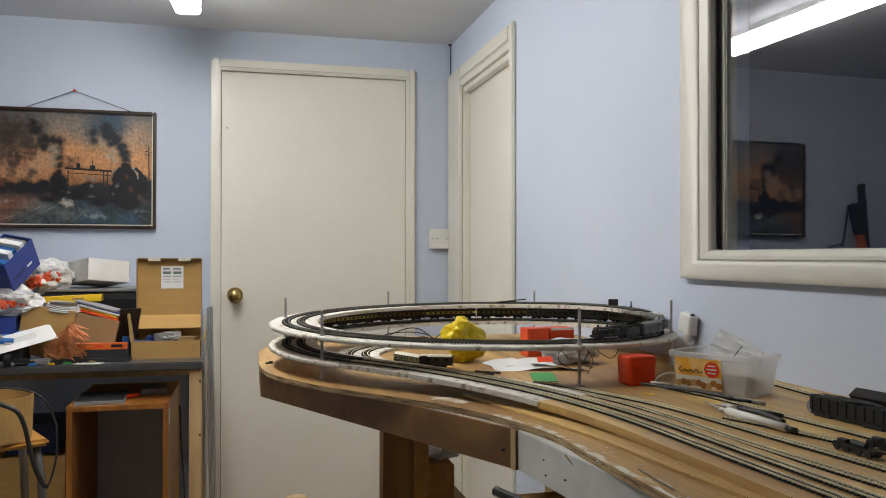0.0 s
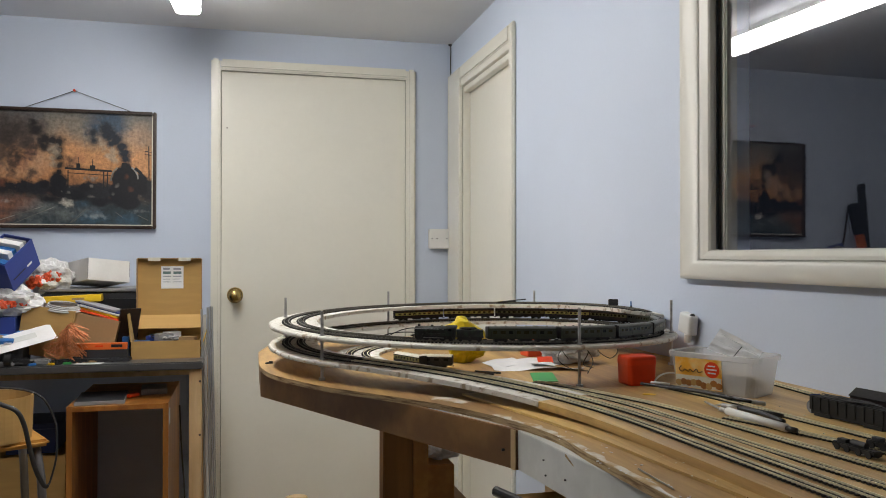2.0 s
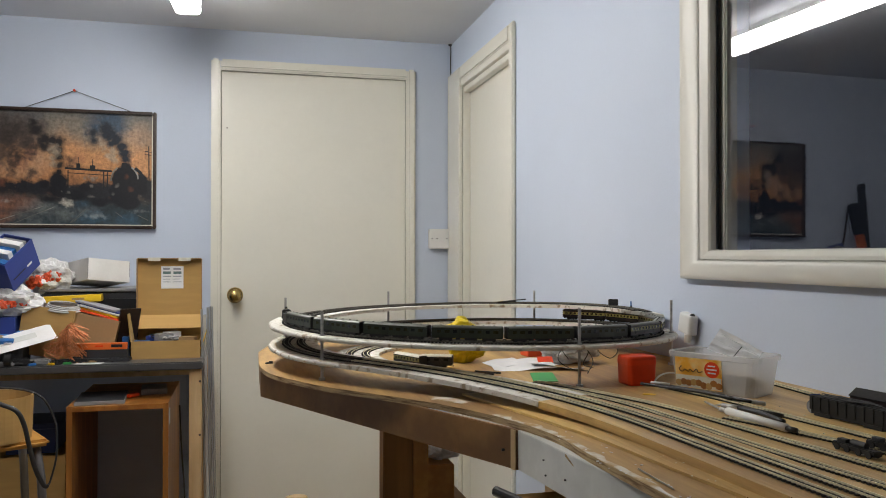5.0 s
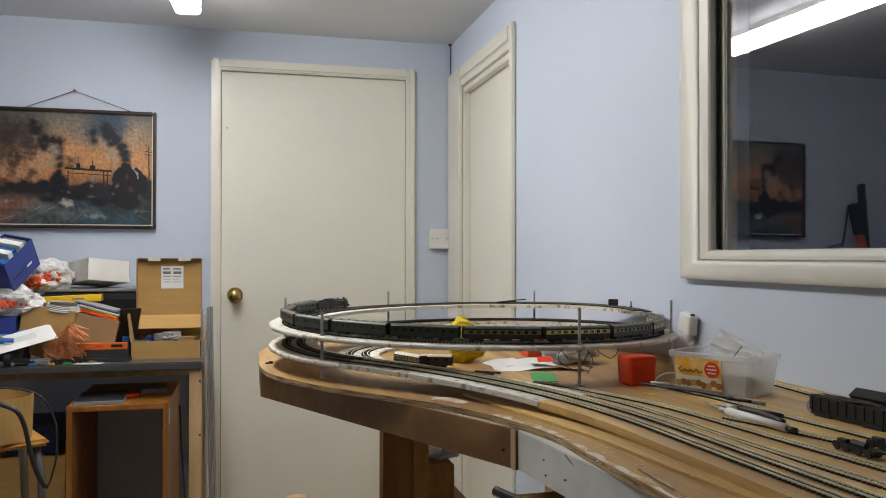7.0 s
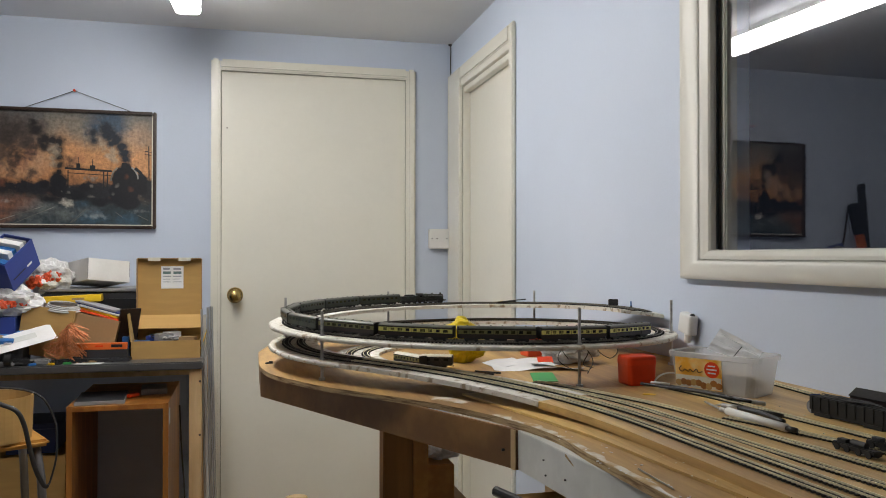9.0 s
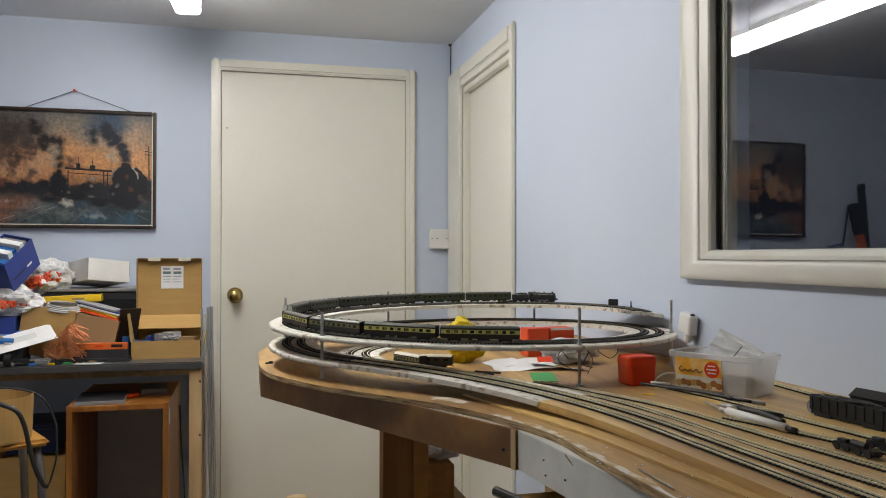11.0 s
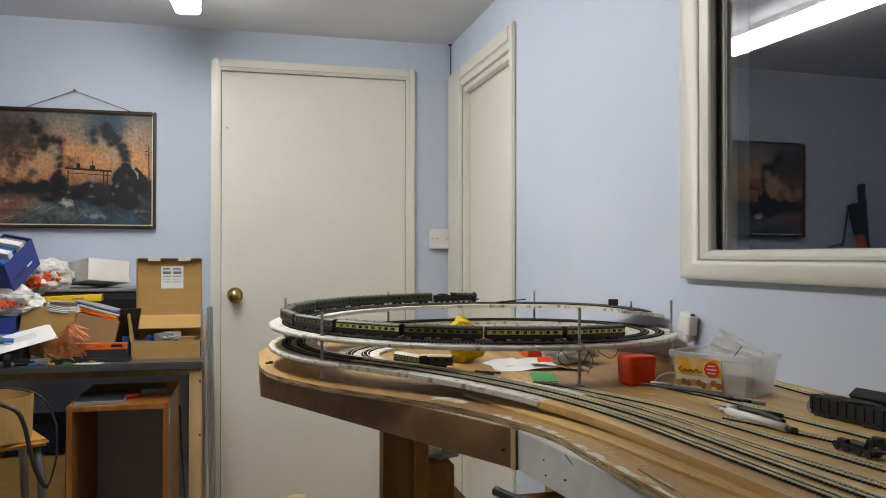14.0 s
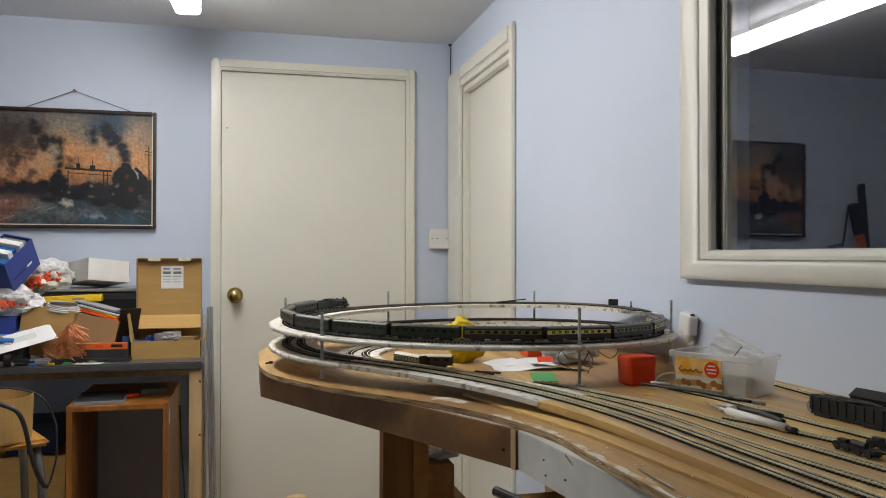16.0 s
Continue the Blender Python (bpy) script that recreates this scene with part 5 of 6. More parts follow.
    part("back", box(B(), 0.0, sx, sy - 0.003, sy, 0, sz), M["bluecard"], b)
    part("base", box(B(), 0.0, sx, 0.003, sy - 0.003, 0, 0.003), M["bluecard"], b)
    for x in (0.0, sx - 0.003):
        part("end", box(B(), x, x + 0.003, 0.003, sy - 0.003, 0.003, sz), M["bluecard"], b)
    part("print_bar", box(B(), 0.088, 0.114, -0.0006, -0.0001, 0.034, 0.042), M["paper"], b, "pale printed bar")
    part("print_bar", box(B(), 0.016, 0.078, -0.0006, -0.0001, 0.036, 0.040), M["satin"], b)
    for i, (x, mt) in enumerate(((0.015, "bluebright"), (0.048, "paper"), (0.075, "bluebright"), (0.098, "paper"), (0.120, "grey"))):
        part("packet", box(B(), x, x + 0.020, 0.012 + 0.008 * (i % 3), 0.10, 0.004, 0.104 + 0.012 * (i % 2)), M[mt], b)
    for x, y_, z, sx_, sz_, seed in ((-0.676, 3.12, 1.085, 0.17, 0.125, 3), (-0.748, 2.965, 1.020, 0.19, 0.100, 8)):
        e = tagged(empty("carrier_bag", x, y_, z), "crumpled white carrier bag with red print", "bag")
        part("bag", crumple(sx_, 0.13, sz_, seed, 0.35), M["bag"], e, smooth=False)
        for q in range(4):
            bm = crumple(sx_ * (0.20 + 0.04 * (q % 2)), 0.026, sz_ * (0.40 - 0.06 * (q % 2)), seed + q, 0.5, 3)
            bmesh.ops.transform(bm, matrix=pose(sx_ * (-0.28 + 0.15 * q), -0.056 + 0.006 * abs(q - 1), sz_ * (0.16 + 0.07 * q), 0, 20, 0), verts=bm.verts[:])
            part("print_patch", bm, M["bagprint"], e, "red printed patch")
    slab_box("blue_box", 0.17, 0.16, 0.150, -0.815, 3.00, BT, 0, M["bluecard"], "dark blue box under the bags", "box")
    p = slab_box("blue_folder", 0.16, 0.10, 0.030, -0.80, 2.895, BT + 0.06, 4, M["bluebright"], "blue folder slanting on the pile", "folder", rx=12)
    slab_box("grey_case", 0.20, 0.13, 0.058, -0.79, 2.90, BT, 3, M["satin"], "dark grey instrument case", "case")
    e = tagged(empty("paper_sheet", -0.705, 2.862, BT + 0.078, 22, 26, -14), "white printed sheet lying on the pile", "paper")
    part("sheet", cbox(0.215, 0.095, 0.0012), M["paper"], e)
    part("print_bar", cbox(0.11, 0.030, 0.0003, pose(0.0, 0.005, 0.0013)), M["melamine"], e)
    # hand tools on the bench front
    slab_box("flat_tool_case", 0.19, 0.05, 0.012, -0.46, 2.892, BT, -3, M["satin"], "flat dark tool case under the level", "case")
    lv = tagged(empty("spirit_level", -0.456, 2.892, BT + 0.0125, -3), "orange painted spirit level on a grey base", "level")
    part("base", box(B(), -0.085, 0.082, -0.012, 0.012, 0, 0.027), M["satin"], lv, bevel=0.001)
    part("bar", box(B(), -0.088, 0.080, -0.011, 0.011, 0.0272, 0.049), M["orange"], lv, bevel=0.0015)
    part("print_bar", box(B(), 0.030, 0.066, -0.0117, -0.0111, 0.035, 0.044), M["black"], lv)
    part("print_bar", box(B(), -0.02, 0.005, -0.0117, -0.0111, 0.036, 0.042), M["red"], lv)
    cw = tagged(empty("copper_wire", -0.553, 2.862, BT + 0.006), "loose tangle of bare copper wire", "wire")
    rn = random.Random(11)
    for i in range(90):
        a0, k = rn.uniform(-0.5, 0.5), rn.uniform(0.6, 1.1)
        foot = Vector((rn.uniform(-0.050, 0.030), rn.uniform(-0.012, 0.012), rn.uniform(0.002, 0.030)))
        top = Vector((0.000 + 0.030 * a0, rn.uniform(-0.018, 0.018), 0.062 + 0.066 * k * (1 - abs(a0))))
        tip = top + Vector((rn.uniform(0.016, 0.058), rn.uniform(-0.02, 0.02), rn.uniform(-0.052, -0.006)))
        mid = (foot + top) / 2 + Vector((rn.uniform(-0.030, 0.004), rn.uniform(-0.012, 0.012), 0))
        pts = [foot, mid, top, tip] if i % 3 else [foot + Vector((0.03, 0, 0)), mid, foot + Vector((-0.035, 0, 0.02)), foot]
        part("strand", sweep(B(), spline(pts, 5), 0.0010, 5), M["copper"], cw)
    slab_box("white_card", 0.085, 0.035, 0.0012, -0.487, 2.835, BT, -8, M["paper"], "white card lying at the bench edge", "card")
    slab_box("brown_packet", 0.07, 0.045, 0.006, -0.50, 2.885, BT, 10, M["card_in"], "small brown packet with a yellow edge", "packet")
    for i, (x, y_, sx_, sy_, sz_, rz, mt) in enumerate(((-0.70, 2.83, 0.07, 0.03, 0.024, 20, "black"), (-0.625, 2.835, 0.05, 0.03, 0.020, -14, "grey"), (-0.575, 2.84, 0.06, 0.024, 0.016, 30, "black"), (-0.66, 2.855, 0.08, 0.04, 0.012, 5, "melamine"), (-0.53, 2.865, 0.05, 0.02, 0.02, -30, "satin"), (-0.735, 2.82, 0.06, 0.035, 0.015, 0, "grey"))):
        e = tagged(empty("small_tool", x, y_, BT, rz), "small dark tool among the bench clutter", "tool", "small tools on the bench")
        part("body", cbox(sx_, sy_ * 0.7, sz_), M[mt], e, bevel=0.004)
        part("handle", cyl(B(), (sx_ * 0.4, 0, sz_ * 0.5), (sx_ * 0.9, 0, sz_ * 0.5), sz_ * 0.28, seg=10), M["black"], e)
    for x, y_, mt, rz in ((-0.655, 2.822, "bluebright", 30), (-0.600, 2.822, "yellowcard", -20), (-0.552, 2.828, "green", 12), (-0.675, 2.845, "yellowcard", 60)):
        slab_box("plastic_clip", 0.026, 0.009, 0.008, x, y_, BT, rz, M[mt], "small coloured plastic clip among the bench clutter", "clip", bevel=0.002, group="plastic clips on the bench")
    rp = random.Random(23)
    for i in range(11):
        x, y_ = rp.uniform(-0.83, -0.72), rp.uniform(2.84, 2.93)
        mt = ("paper", "bluebright", "whitecard", "grey", "bluecard", "paper", "satin", "card_in")[i % 8]
        slab_box("loose_packet", rp.uniform(0.04, 0.085), rp.uniform(0.025, 0.05), rp.uniform(0.002, 0.010), x, y_, BT + 0.060 + 0.0030 * i, rp.uniform(-40, 40), M[mt], "loose packet or leaflet on the bench heap", "packet", rx=rp.uniform(4, 22), ry=rp.uniform(-10, 10), bevel=0.0006, group="loose packets on the bench")
    for i in range(8):
        x, y_ = rp.uniform(-0.345, -0.175), rp.uniform(2.93, 3.02)
        bm = sweep(B(), spline([(0, 0, 0), (rp.uniform(-0.03, 0.03), rp.uniform(-0.02, 0.02), 0.012), (rp.uniform(-0.05, 0.05), rp.uniform(-0.02, 0.02), 0.004), (rp.uniform(-0.05, 0.05), rp.uniform(-0.02, 0.02), 0.010)], 6), 0.0022, 6)
        e = tagged(empty("short_lead", max(-0.30, min(-0.21, x)), y_, BT + 0.062), "short tangled lead in the open carton", "cable", "leads in the carton")
        part("lead", bm, M[("grey", "black", "greycable", "satin")[i % 4]], e, smooth=True)
    rl = tagged(empty("tape_reel", -0.722, 2.817, BT + 0.0, 0), "small black reel standing on the bench edge", "reel")
    part("reel", cyl(B(), (-0.010, 0, 0.021), (0.010, 0, 0.021), 0.021, seg=22), M["black"], rl)


def leaning_tools():
    e = tagged(empty("long_level", -1.36, 3.375, BT + 0.008, 0, 4, 19), "long orange and black level leaning on the wall", "level")
    part("bar", box(B(), -0.020, 0.020, -0.012, 0.012, 0, 0.50), M["orange"], e, bevel=0.002)
    part("end_grip", box(B(), -0.021, 0.021, -0.013, 0.013, 0.5005, 0.66), M["black"], e, bevel=0.002)
    e = tagged(empty("garden_cane", -1.07, 3.385, BT, 0, 3, -7), "thin dark cane leaning on the wall", "cane")
    part("cane", cyl(B(), (0, 0, 0), (0, 0, 0.62), 0.005, seg=8), M["darkwood"], e)
    e = tagged(empty("hand_saw", -1.30, 3.37, BT, 0, 4, 9), "hand saw with a black handle leaning on the wall", "saw")
    part("blade", box(B(), -0.030, 0.022, -0.0008, 0.0008, 0.10, 0.74), M["satin"], e)
    part("handle", rounded_box(0.075, 0.022, 0.105, 0.010), M["black"], e, smooth=True)


workbench()
bench_clutter()
leaning_tools()


# ---- things on the baseboard ----
def board_clutter():
    zs = ZB + 0.0036
    e = tagged(empty("yellow_bag", 0.442, 1.585, ZB + 0.0002), "crumpled bright yellow carrier bag inside the spiral", "bag")
    bm = crumple(0.112, 0.075, 0.090, 21, 0.34, 5, 1.7)
    for v in bm.verts:
        h = v.co.z / 0.09
        v.co.z *= 1 - 0.42 * max(0.0, v.co.x / 0.055)
        v.co.x = v.co.x * (0.52 + 0.55 * h) - 0.008 + 0.010 * h
    part("bag", bm, M["yellowbag"], e, smooth=True)
    for x, w_, lb in ((0.616, 0.050, 0), (0.671, 0.055, 1)):
        o = slab_box("red_carton", w_, 0.045, 0.0605, x, 1.645, ZB + 0.0002, 2, M["orangered"], "orange-red card box standing inside the spiral", "box")
        if lb:
            part("torn_edge", box(B(), -0.027, 0.027, -0.0232, -0.0227, 0.056, 0.0612), M["paper"], o)
    for i, (x, y, sx, sy, rz, rx, ry, h) in enumerate(((0.520, 1.450, 0.12, 0.045, -8, 7, 0, 0.004), (0.555, 1.50, 0.10, 0.05, 14, 8, 3, 0.005), (0.50, 1.495, 0.08, 0.05, 24, 8, -4, 0.006), (0.585, 1.44, 0.10, 0.045, -20, -7, 2, 0.004))):
        e = tagged(empty("loose_paper", x, y, ZB + 0.0006 + h, rz, rx, ry), "white sheet of paper lying inside the spiral", "paper", "papers inside the spiral")
        bm = B()
        bmesh.ops.create_grid(bm, x_segments=8, y_segments=5, size=0.5)
        for v in bm.verts:
            v.co = Vector((v.co.x * sx, v.co.y * sy, 0.010 * (v.co.x ** 2) + 0.003 * math.sin(5 * v.co.x + i)))
        bmesh.ops.solidify(bm, geom=bm.faces[:], thickness=0.0006)
        part("sheet", bm, M["paper"], e)
    e = tagged(empty("red_label", 0.572, 1.470, ZB + 0.014, -12, 24, 0), "small red printed card on the papers", "card")
    part("card", cbox(0.030, 0.022, 0.001), M["red"], e)
    e = tagged(empty("white_bag", 0.640, 1.515, ZB + 0.0002), "crumpled white plastic bag inside the spiral", "bag")
    part("bag", crumple(0.125, 0.08, 0.052, 31, 0.28), M["bag"], e, smooth=False)
    bm = prism([(0.485, 1.300), (0.527, 1.292), (0.556, 1.392), (0.514, 1.398)], ZB + 0.0003, ZB + 0.0011)
    tagged(obj("green_card", bm, M["green"]), "flat piece of green card on the board", "card")
    w_ = tagged(empty("wiring", 0.066, -0.012, 0), "thin dark wires curling inside the spiral", "wire")
    for pts in ([(0.52, 1.40, 1.03), (0.505, 1.39, 1.05), (0.53, 1.385, 1.062), (0.555, 1.39, 1.045), (0.55, 1.40, 1.02), (0.575, 1.41, 1.011)],
                [(0.515, 1.41, 1.056), (0.50, 1.40, 1.03), (0.525, 1.39, 1.012), (0.56, 1.40, 1.007)],
                [(0.575, 1.36, 1.068), (0.60, 1.36, 1.05), (0.585, 1.36, 1.035), (0.565, 1.37, 1.05), (0.585, 1.37, 1.062)],
                [(0.54, 1.39, 1.065), (0.56, 1.38, 1.03), (0.545, 1.37, 1.007)]):
        part("wire", sweep(B(), spline(pts, 8), 0.0009, 5), M["satin"], w_)
    w2 = tagged(empty("wiring"), "thin dark wires arching over the back of the board", "wire")
    for pts in ([(0.32, 2.02, 1.007), (0.36, 2.0, 1.025), (0.41, 1.98, 1.030), (0.455, 1.98, 1.022), (0.47, 1.97, 1.007)], [(0.35, 2.05, 1.007), (0.40, 2.03, 1.032), (0.44, 2.02, 1.034), (0.475, 2.0, 1.010)], [(0.465, 1.97, 1.008), (0.49, 1.97, 1.025), (0.53, 1.97, 1.028)], [(0.40, 1.98, 1.008), (0.44, 1.97, 1.018), (0.47, 1.96, 1.007)]):
        part("wire", sweep(B(), spline(pts, 8), 0.0013, 5), M["cable"], w2)
    # red tub
    r = tagged(empty("red_tub", 0.6355, 1.217, zs, 2), "small red plastic tub standing on the board", "tub")
    part("body", rounded_box(0.0495, 0.044, 0.0485, 0.0075, 1.05), M["red"], r, smooth=True)
    part("lid_seam", rounded_box(0.0520, 0.0463, 0.0012, 0.0075), M["red"], r).location = (0, 0, 0.0375)
    k = tagged(empty("white_lead", 0.66, 1.19, zs), "white cable looping beside the red tub", "cable")
    part("cable", sweep(B(), spline([(-0.012, -0.005, 0.001), (-0.004, -0.004, 0.014), (0.012, -0.005, 0.021), (0.040, -0.006, 0.020)], 8), 0.0016, 6), M["greycable"], k)
    # plastic tub with a printed label
    a = math.degrees(math.atan2(1.031 - 1.155, 0.737 - 0.669))
    t = tagged(empty("food_tub", 0.7365, 1.1215, zs, a), "translucent plastic food tub with an orange and cream label", "tub")
    L, W_, H_ = 0.145, 0.082, 0.060
    bm = B()
    def ring(k, z, inset=0.0):
        out = []
        for sx, sy in ((1, 1), (-1, 1), (-1, -1), (1, -1)):
            for q in range(4):
                ang = math.radians({(1, 1): 0, (-1, 1): 90, (-1, -1): 180, (1, -1): 270}[(sx, sy)] + q * 30)
                rr = 0.013
                out.append(bm.verts.new((sx * (L / 2 * k - rr - inset) + rr * math.cos(ang), sy * (W_ / 2 * k - rr - inset) + rr * math.sin(ang), z)))
        return out
    outer = [ring(0.90, 0.0), ring(0.91, 0.004), ring(1.0, H_ - 0.008), ring(1.05, H_ - 0.007), ring(1.06, H_), ring(1.04, H_ + 0.0015), ring(1.0, H_, 0.002), ring(0.9, 0.004, 0.002)]
    for p, q in zip(outer, outer[1:]):
        for i in range(16):
            bm.faces.new((p[i], p[(i + 1) % 16], q[(i + 1) % 16], q[i]))
    bm.faces.new(outer[0][::-1]), bm.faces.new(outer[-1])
    bmesh.ops.recalc_face_normals(bm, faces=bm.faces[:])
    part("tub_body", bm, M["tub"], t)
    lean = pose(0, -W_ / 2 * 0.915 - 0.0008, 0.003, 4, 0, 0)
    lbm = mat("food_label", (0.82, 0.40, 0.03), 0.4, var=0.10, scale=34, bump=0.0, col2=(0.84, 0.68, 0.34), mix=(0.42, 0.60))
    lab = part("printed_label", box(B(), -0.061, 0.018, -0.0006, 0, 0.002, 0.050, lean), lbm, t, "orange and cream printed label")
    part("red_roundel", cyl(B(), lean @ Vector((0.002, -0.0006, 0.034)), lean @ Vector((0.002, -0.0013, 0.034)), 0.0125, seg=24), M["red"], lab)
    for z_, w1 in ((0.0400, 0.0060), (0.0345, 0.0085), (0.0290, 0.0065)):
        part("print_bar", box(B(), 0.002 - w1, 0.002 + w1, -0.0018, -0.0013, z_ - 0.0010, z_ + 0.0010, lean), M["paper"], lab)
    part("cream_field", box(B(), -0.060, 0.017, -0.0010, -0.0006, 0.003, 0.022, lean), M["palecream"], lab)
    rn = random.Random(3)
    for i in range(9):
        x, z_ = -0.055 + 0.0085 * i, 0.008 + 0.006 * rn.random()
        bm = B()
        bmesh.ops.create_uvsphere(bm, u_segments=10, v_segments=6, radius=0.0062, matrix=lean @ Matrix.Translation((x, -0.0011, z_)) @ Matrix.Diagonal((1, 0.10, 0.85, 1)))
        part("printed_blob", bm, M["teak" if i % 3 else "card"], lab)
    scr = spline([(-0.050, 0, 0.036), (-0.054, 0, 0.031), (-0.049, 0, 0.027), (-0.044, 0, 0.031), (-0.038, 0, 0.028), (-0.035, 0, 0.032), (-0.030, 0, 0.028), (-0.024, 0, 0.033), (-0.021, 0, 0.028), (-0.014, 0, 0.030)], 5)
    part("script_stroke", sweep(B(), [lean @ (p + Vector((0, -0.001, 0))) for p in scr], 0.0007, 5), M["darkwood"], lab)
    g = tagged(empty("tub_contents", 0.7365, 1.1215, zs + 0.0045, a), "dark fittings lying in the plastic tub", "fittings")
    bm = crumple(0.085, 0.055, 0.022, 41, 0.4, 3)
    bmesh.ops.transform(bm, matrix=pose(0.018, 0, 0), verts=bm.verts[:])
    part("fittings", bm, M["satin"], g)
    s = tagged(empty("clear_wrapper", 0.750, 1.112, 1.074), "shiny crumpled clear plastic wrapper standing in the tub", "wrapper")
    along = Vector((0.62, -0.56, -0.42)).normalized()
    across = Vector((0.42, 0.42, 0.72))
    across = (across - across.dot(along) * along).normalized()
    bm = B()
    bmesh.ops.create_grid(bm, x_segments=18, y_segments=14, size=0.5)
    nrm = along.cross(across)
    for v in bm.verts:
        q = v.co.copy()
        fold = 0.007 * abs(math.sin(9.5 * q.y + 1.2 * q.x)) + 0.008 * noise.noise(Vector((q.x * 4, q.y * 6, 2)))
        v.co = along * q.x * 0.072 + across * q.y * (0.040 - 0.012 * q.x) + nrm * (0.6 * fold + 0.006 * q.x)
    part("film", bm, M["clear"], s, "folded clear film, whitened in place of bright glints")
    part("dark_tie", cyl(B(), (-0.016, -0.012, -0.014), (0.004, -0.012, 0.006), 0.0008, seg=6), M["satin"], s)
    slab_box("white_strip", 0.007, 0.105, 0.0012, 0.5335, 1.080, zs + 0.0002, 13, M["paper"], "thin white card strip lying between the sidings", "strip")
    # tools
    def tool(name, label, cat, pts, r, mt, extra=()):
        e = tagged(empty(name), label, cat)
        part("handle", sweep(B(), pts, r, 10), M[mt], e, smooth=True)
        for nm, p2, r2, m2 in extra:
            part(nm, sweep(B(), p2, r2, 8), M[m2], e, smooth=True)
    tool("craft_knife", "white-handled craft knife with a black end cap", "knife", [(0.628, 0.948, zs + 0.0060), (0.630, 0.90, zs + 0.0062), (0.6335, 0.835, zs + 0.0062)], 0.0052, "plastic_w",
         [("end_cap", [(0.6335, 0.835, zs + 0.0062), (0.635, 0.820, zs + 0.0062)], 0.0033, "black"), ("blade_holder", [(0.628, 0.948, zs + 0.0060), (0.629, 0.966, zs + 0.005)], 0.0030, "steel"), ("blade", [(0.629, 0.966, zs + 0.005), (0.646, 1.030, zs + 0.003)], 0.0016, "steel")])
    tool("pliers", "black-handled pliers lying on the board", "pliers", spline([(0.624, 1.18, zs + 0.007), (0.648, 1.13, zs + 0.007), (0.676, 1.075, zs + 0.007), (0.700, 1.00, zs + 0.006)], 6), 0.0024, "black",
         [("handle", spline([(0.650, 1.165, zs + 0.006), (0.668, 1.12, zs + 0.006), (0.684, 1.065, zs + 0.006), (0.690, 1.03, zs + 0.006)], 6), 0.0030, "satin"), ("jaw", [(0.690, 1.035, zs + 0.006), (0.712, 0.985, zs + 0.005)], 0.003, "steel"), ("spring", [(0.636, 1.17, zs + 0.010), (0.645, 1.155, zs + 0.011), (0.655, 1.145, zs + 0.010)], 0.0018, "plastic_w")])
    tool("side_cutters", "dark pair of side cutters on the board", "cutters", spline([(0.656, 0.965, zs + 0.006), (0.660, 0.92, zs + 0.006), (0.655, 0.87, zs + 0.006)], 6), 0.0032, "black", [("jaw", [(0.655, 0.965, zs + 0.006), (0.648, 0.99, zs + 0.005)], 0.0035, "steel"), ("handle", [(0.660, 0.96, zs + 0.006), (0.676, 0.90, zs + 0.006)], 0.003, "black")])
    e = tagged(empty("steel_rule", 0.676, 0.985, zs + 0.0002, -62), "short steel rule with a yellow sticker", "rule")
    part("blade", cbox(0.075, 0.012, 0.0012), M["alu"], e)
    part("sticker", cbox(0.022, 0.011, 0.0005, pose(0.018, 0, 0.00125)), M["yellowcard"], e)
    slab_box("yellow_tab", 0.020, 0.012, 0.0008, 0.606, 1.120, zs + 0.0002, -40, M["yellowcard"], "yellow paper tab on the board", "tab")
    slab_box("wood_sliver", 0.0024, 0.075, 0.0018, 0.387, 0.704, ZB + 0.0002, -2, M["palecream"], "thin pale wood sliver on the board", "sliver")
    slab_box("wood_sliver", 0.006, 0.055, 0.003, 0.440, 1.420, ZB + 0.0002, 48, M["satin"], "thin dark strip on the board inside the spiral", "sliver")
    slab_box("wood_sliver", 0.005, 0.020, 0.003, 0.435, 1.395, ZB + 0.0002, 60, M["satin"], "thin dark strip on the board inside the spiral", "sliver")
    slab_box("loose_rail", 0.003, 0.11, 0.002, 0.655, 0.83, zs + 0.0002, 6, M["palecream"], "short pale rail length on the board", "rail")
    # clutter on the top of the deck
    p = helix(212, 0.372)
    e = tagged(empty("loose_rail", p.x, p.y, p.z + 0.006, 33, 0, -1.5), "loose black rail length lying across the upper track", "rail")
    part("rail", cbox(0.115, 0.0025, 0.0025), M["black"], e)
    part("web", cbox(0.06, 0.010, 0.0018, pose(-0.02, 0, -0.0018)), M["sleeper"], e)
    slab_box("yellow_tab", 0.010, 0.005, 0.003, helix(208, 0.367).x, helix(208, 0.367).y, helix(208, 0.367).z + 0.0042, 20, M["yellowcard"], "tiny yellow clip on the upper track", "clip")
    p = helix(256, 0.381)
    e = tagged(empty("track_stop", p.x, p.y, p.z + 0.004, 74), "small dark blue block stopping the upper track", "block")
    part("block", box(B(), -0.004, 0.004, -0.011, 0.011, 0, 0.014, pose(0, 0, 0, 0, 10, 0)), M["satin"], e, bevel=0.001)
    p = helix(262, 0.400)
    e = tagged(empty("track_pin", p.x, p.y, p.z + 0.0005), "small blue-green pin at the end of the upper track", "pin")
    part("pin", cyl(B(), (0, 0, 0), (0, 0, 0.016), 0.0017, seg=8), M["bluebright"], e)
    part("pin_head", cyl(B(), (0, 0, 0.001), (0, 0, 0.006), 0.0035, 0.002, seg=10), M["satin"], e)
    # fitting on the wall
    e = tagged(empty("wall_box", XW, 1.468, 1.064, 0, 11, 0), "white plastic junction box on the wall beside the spiral", "box")
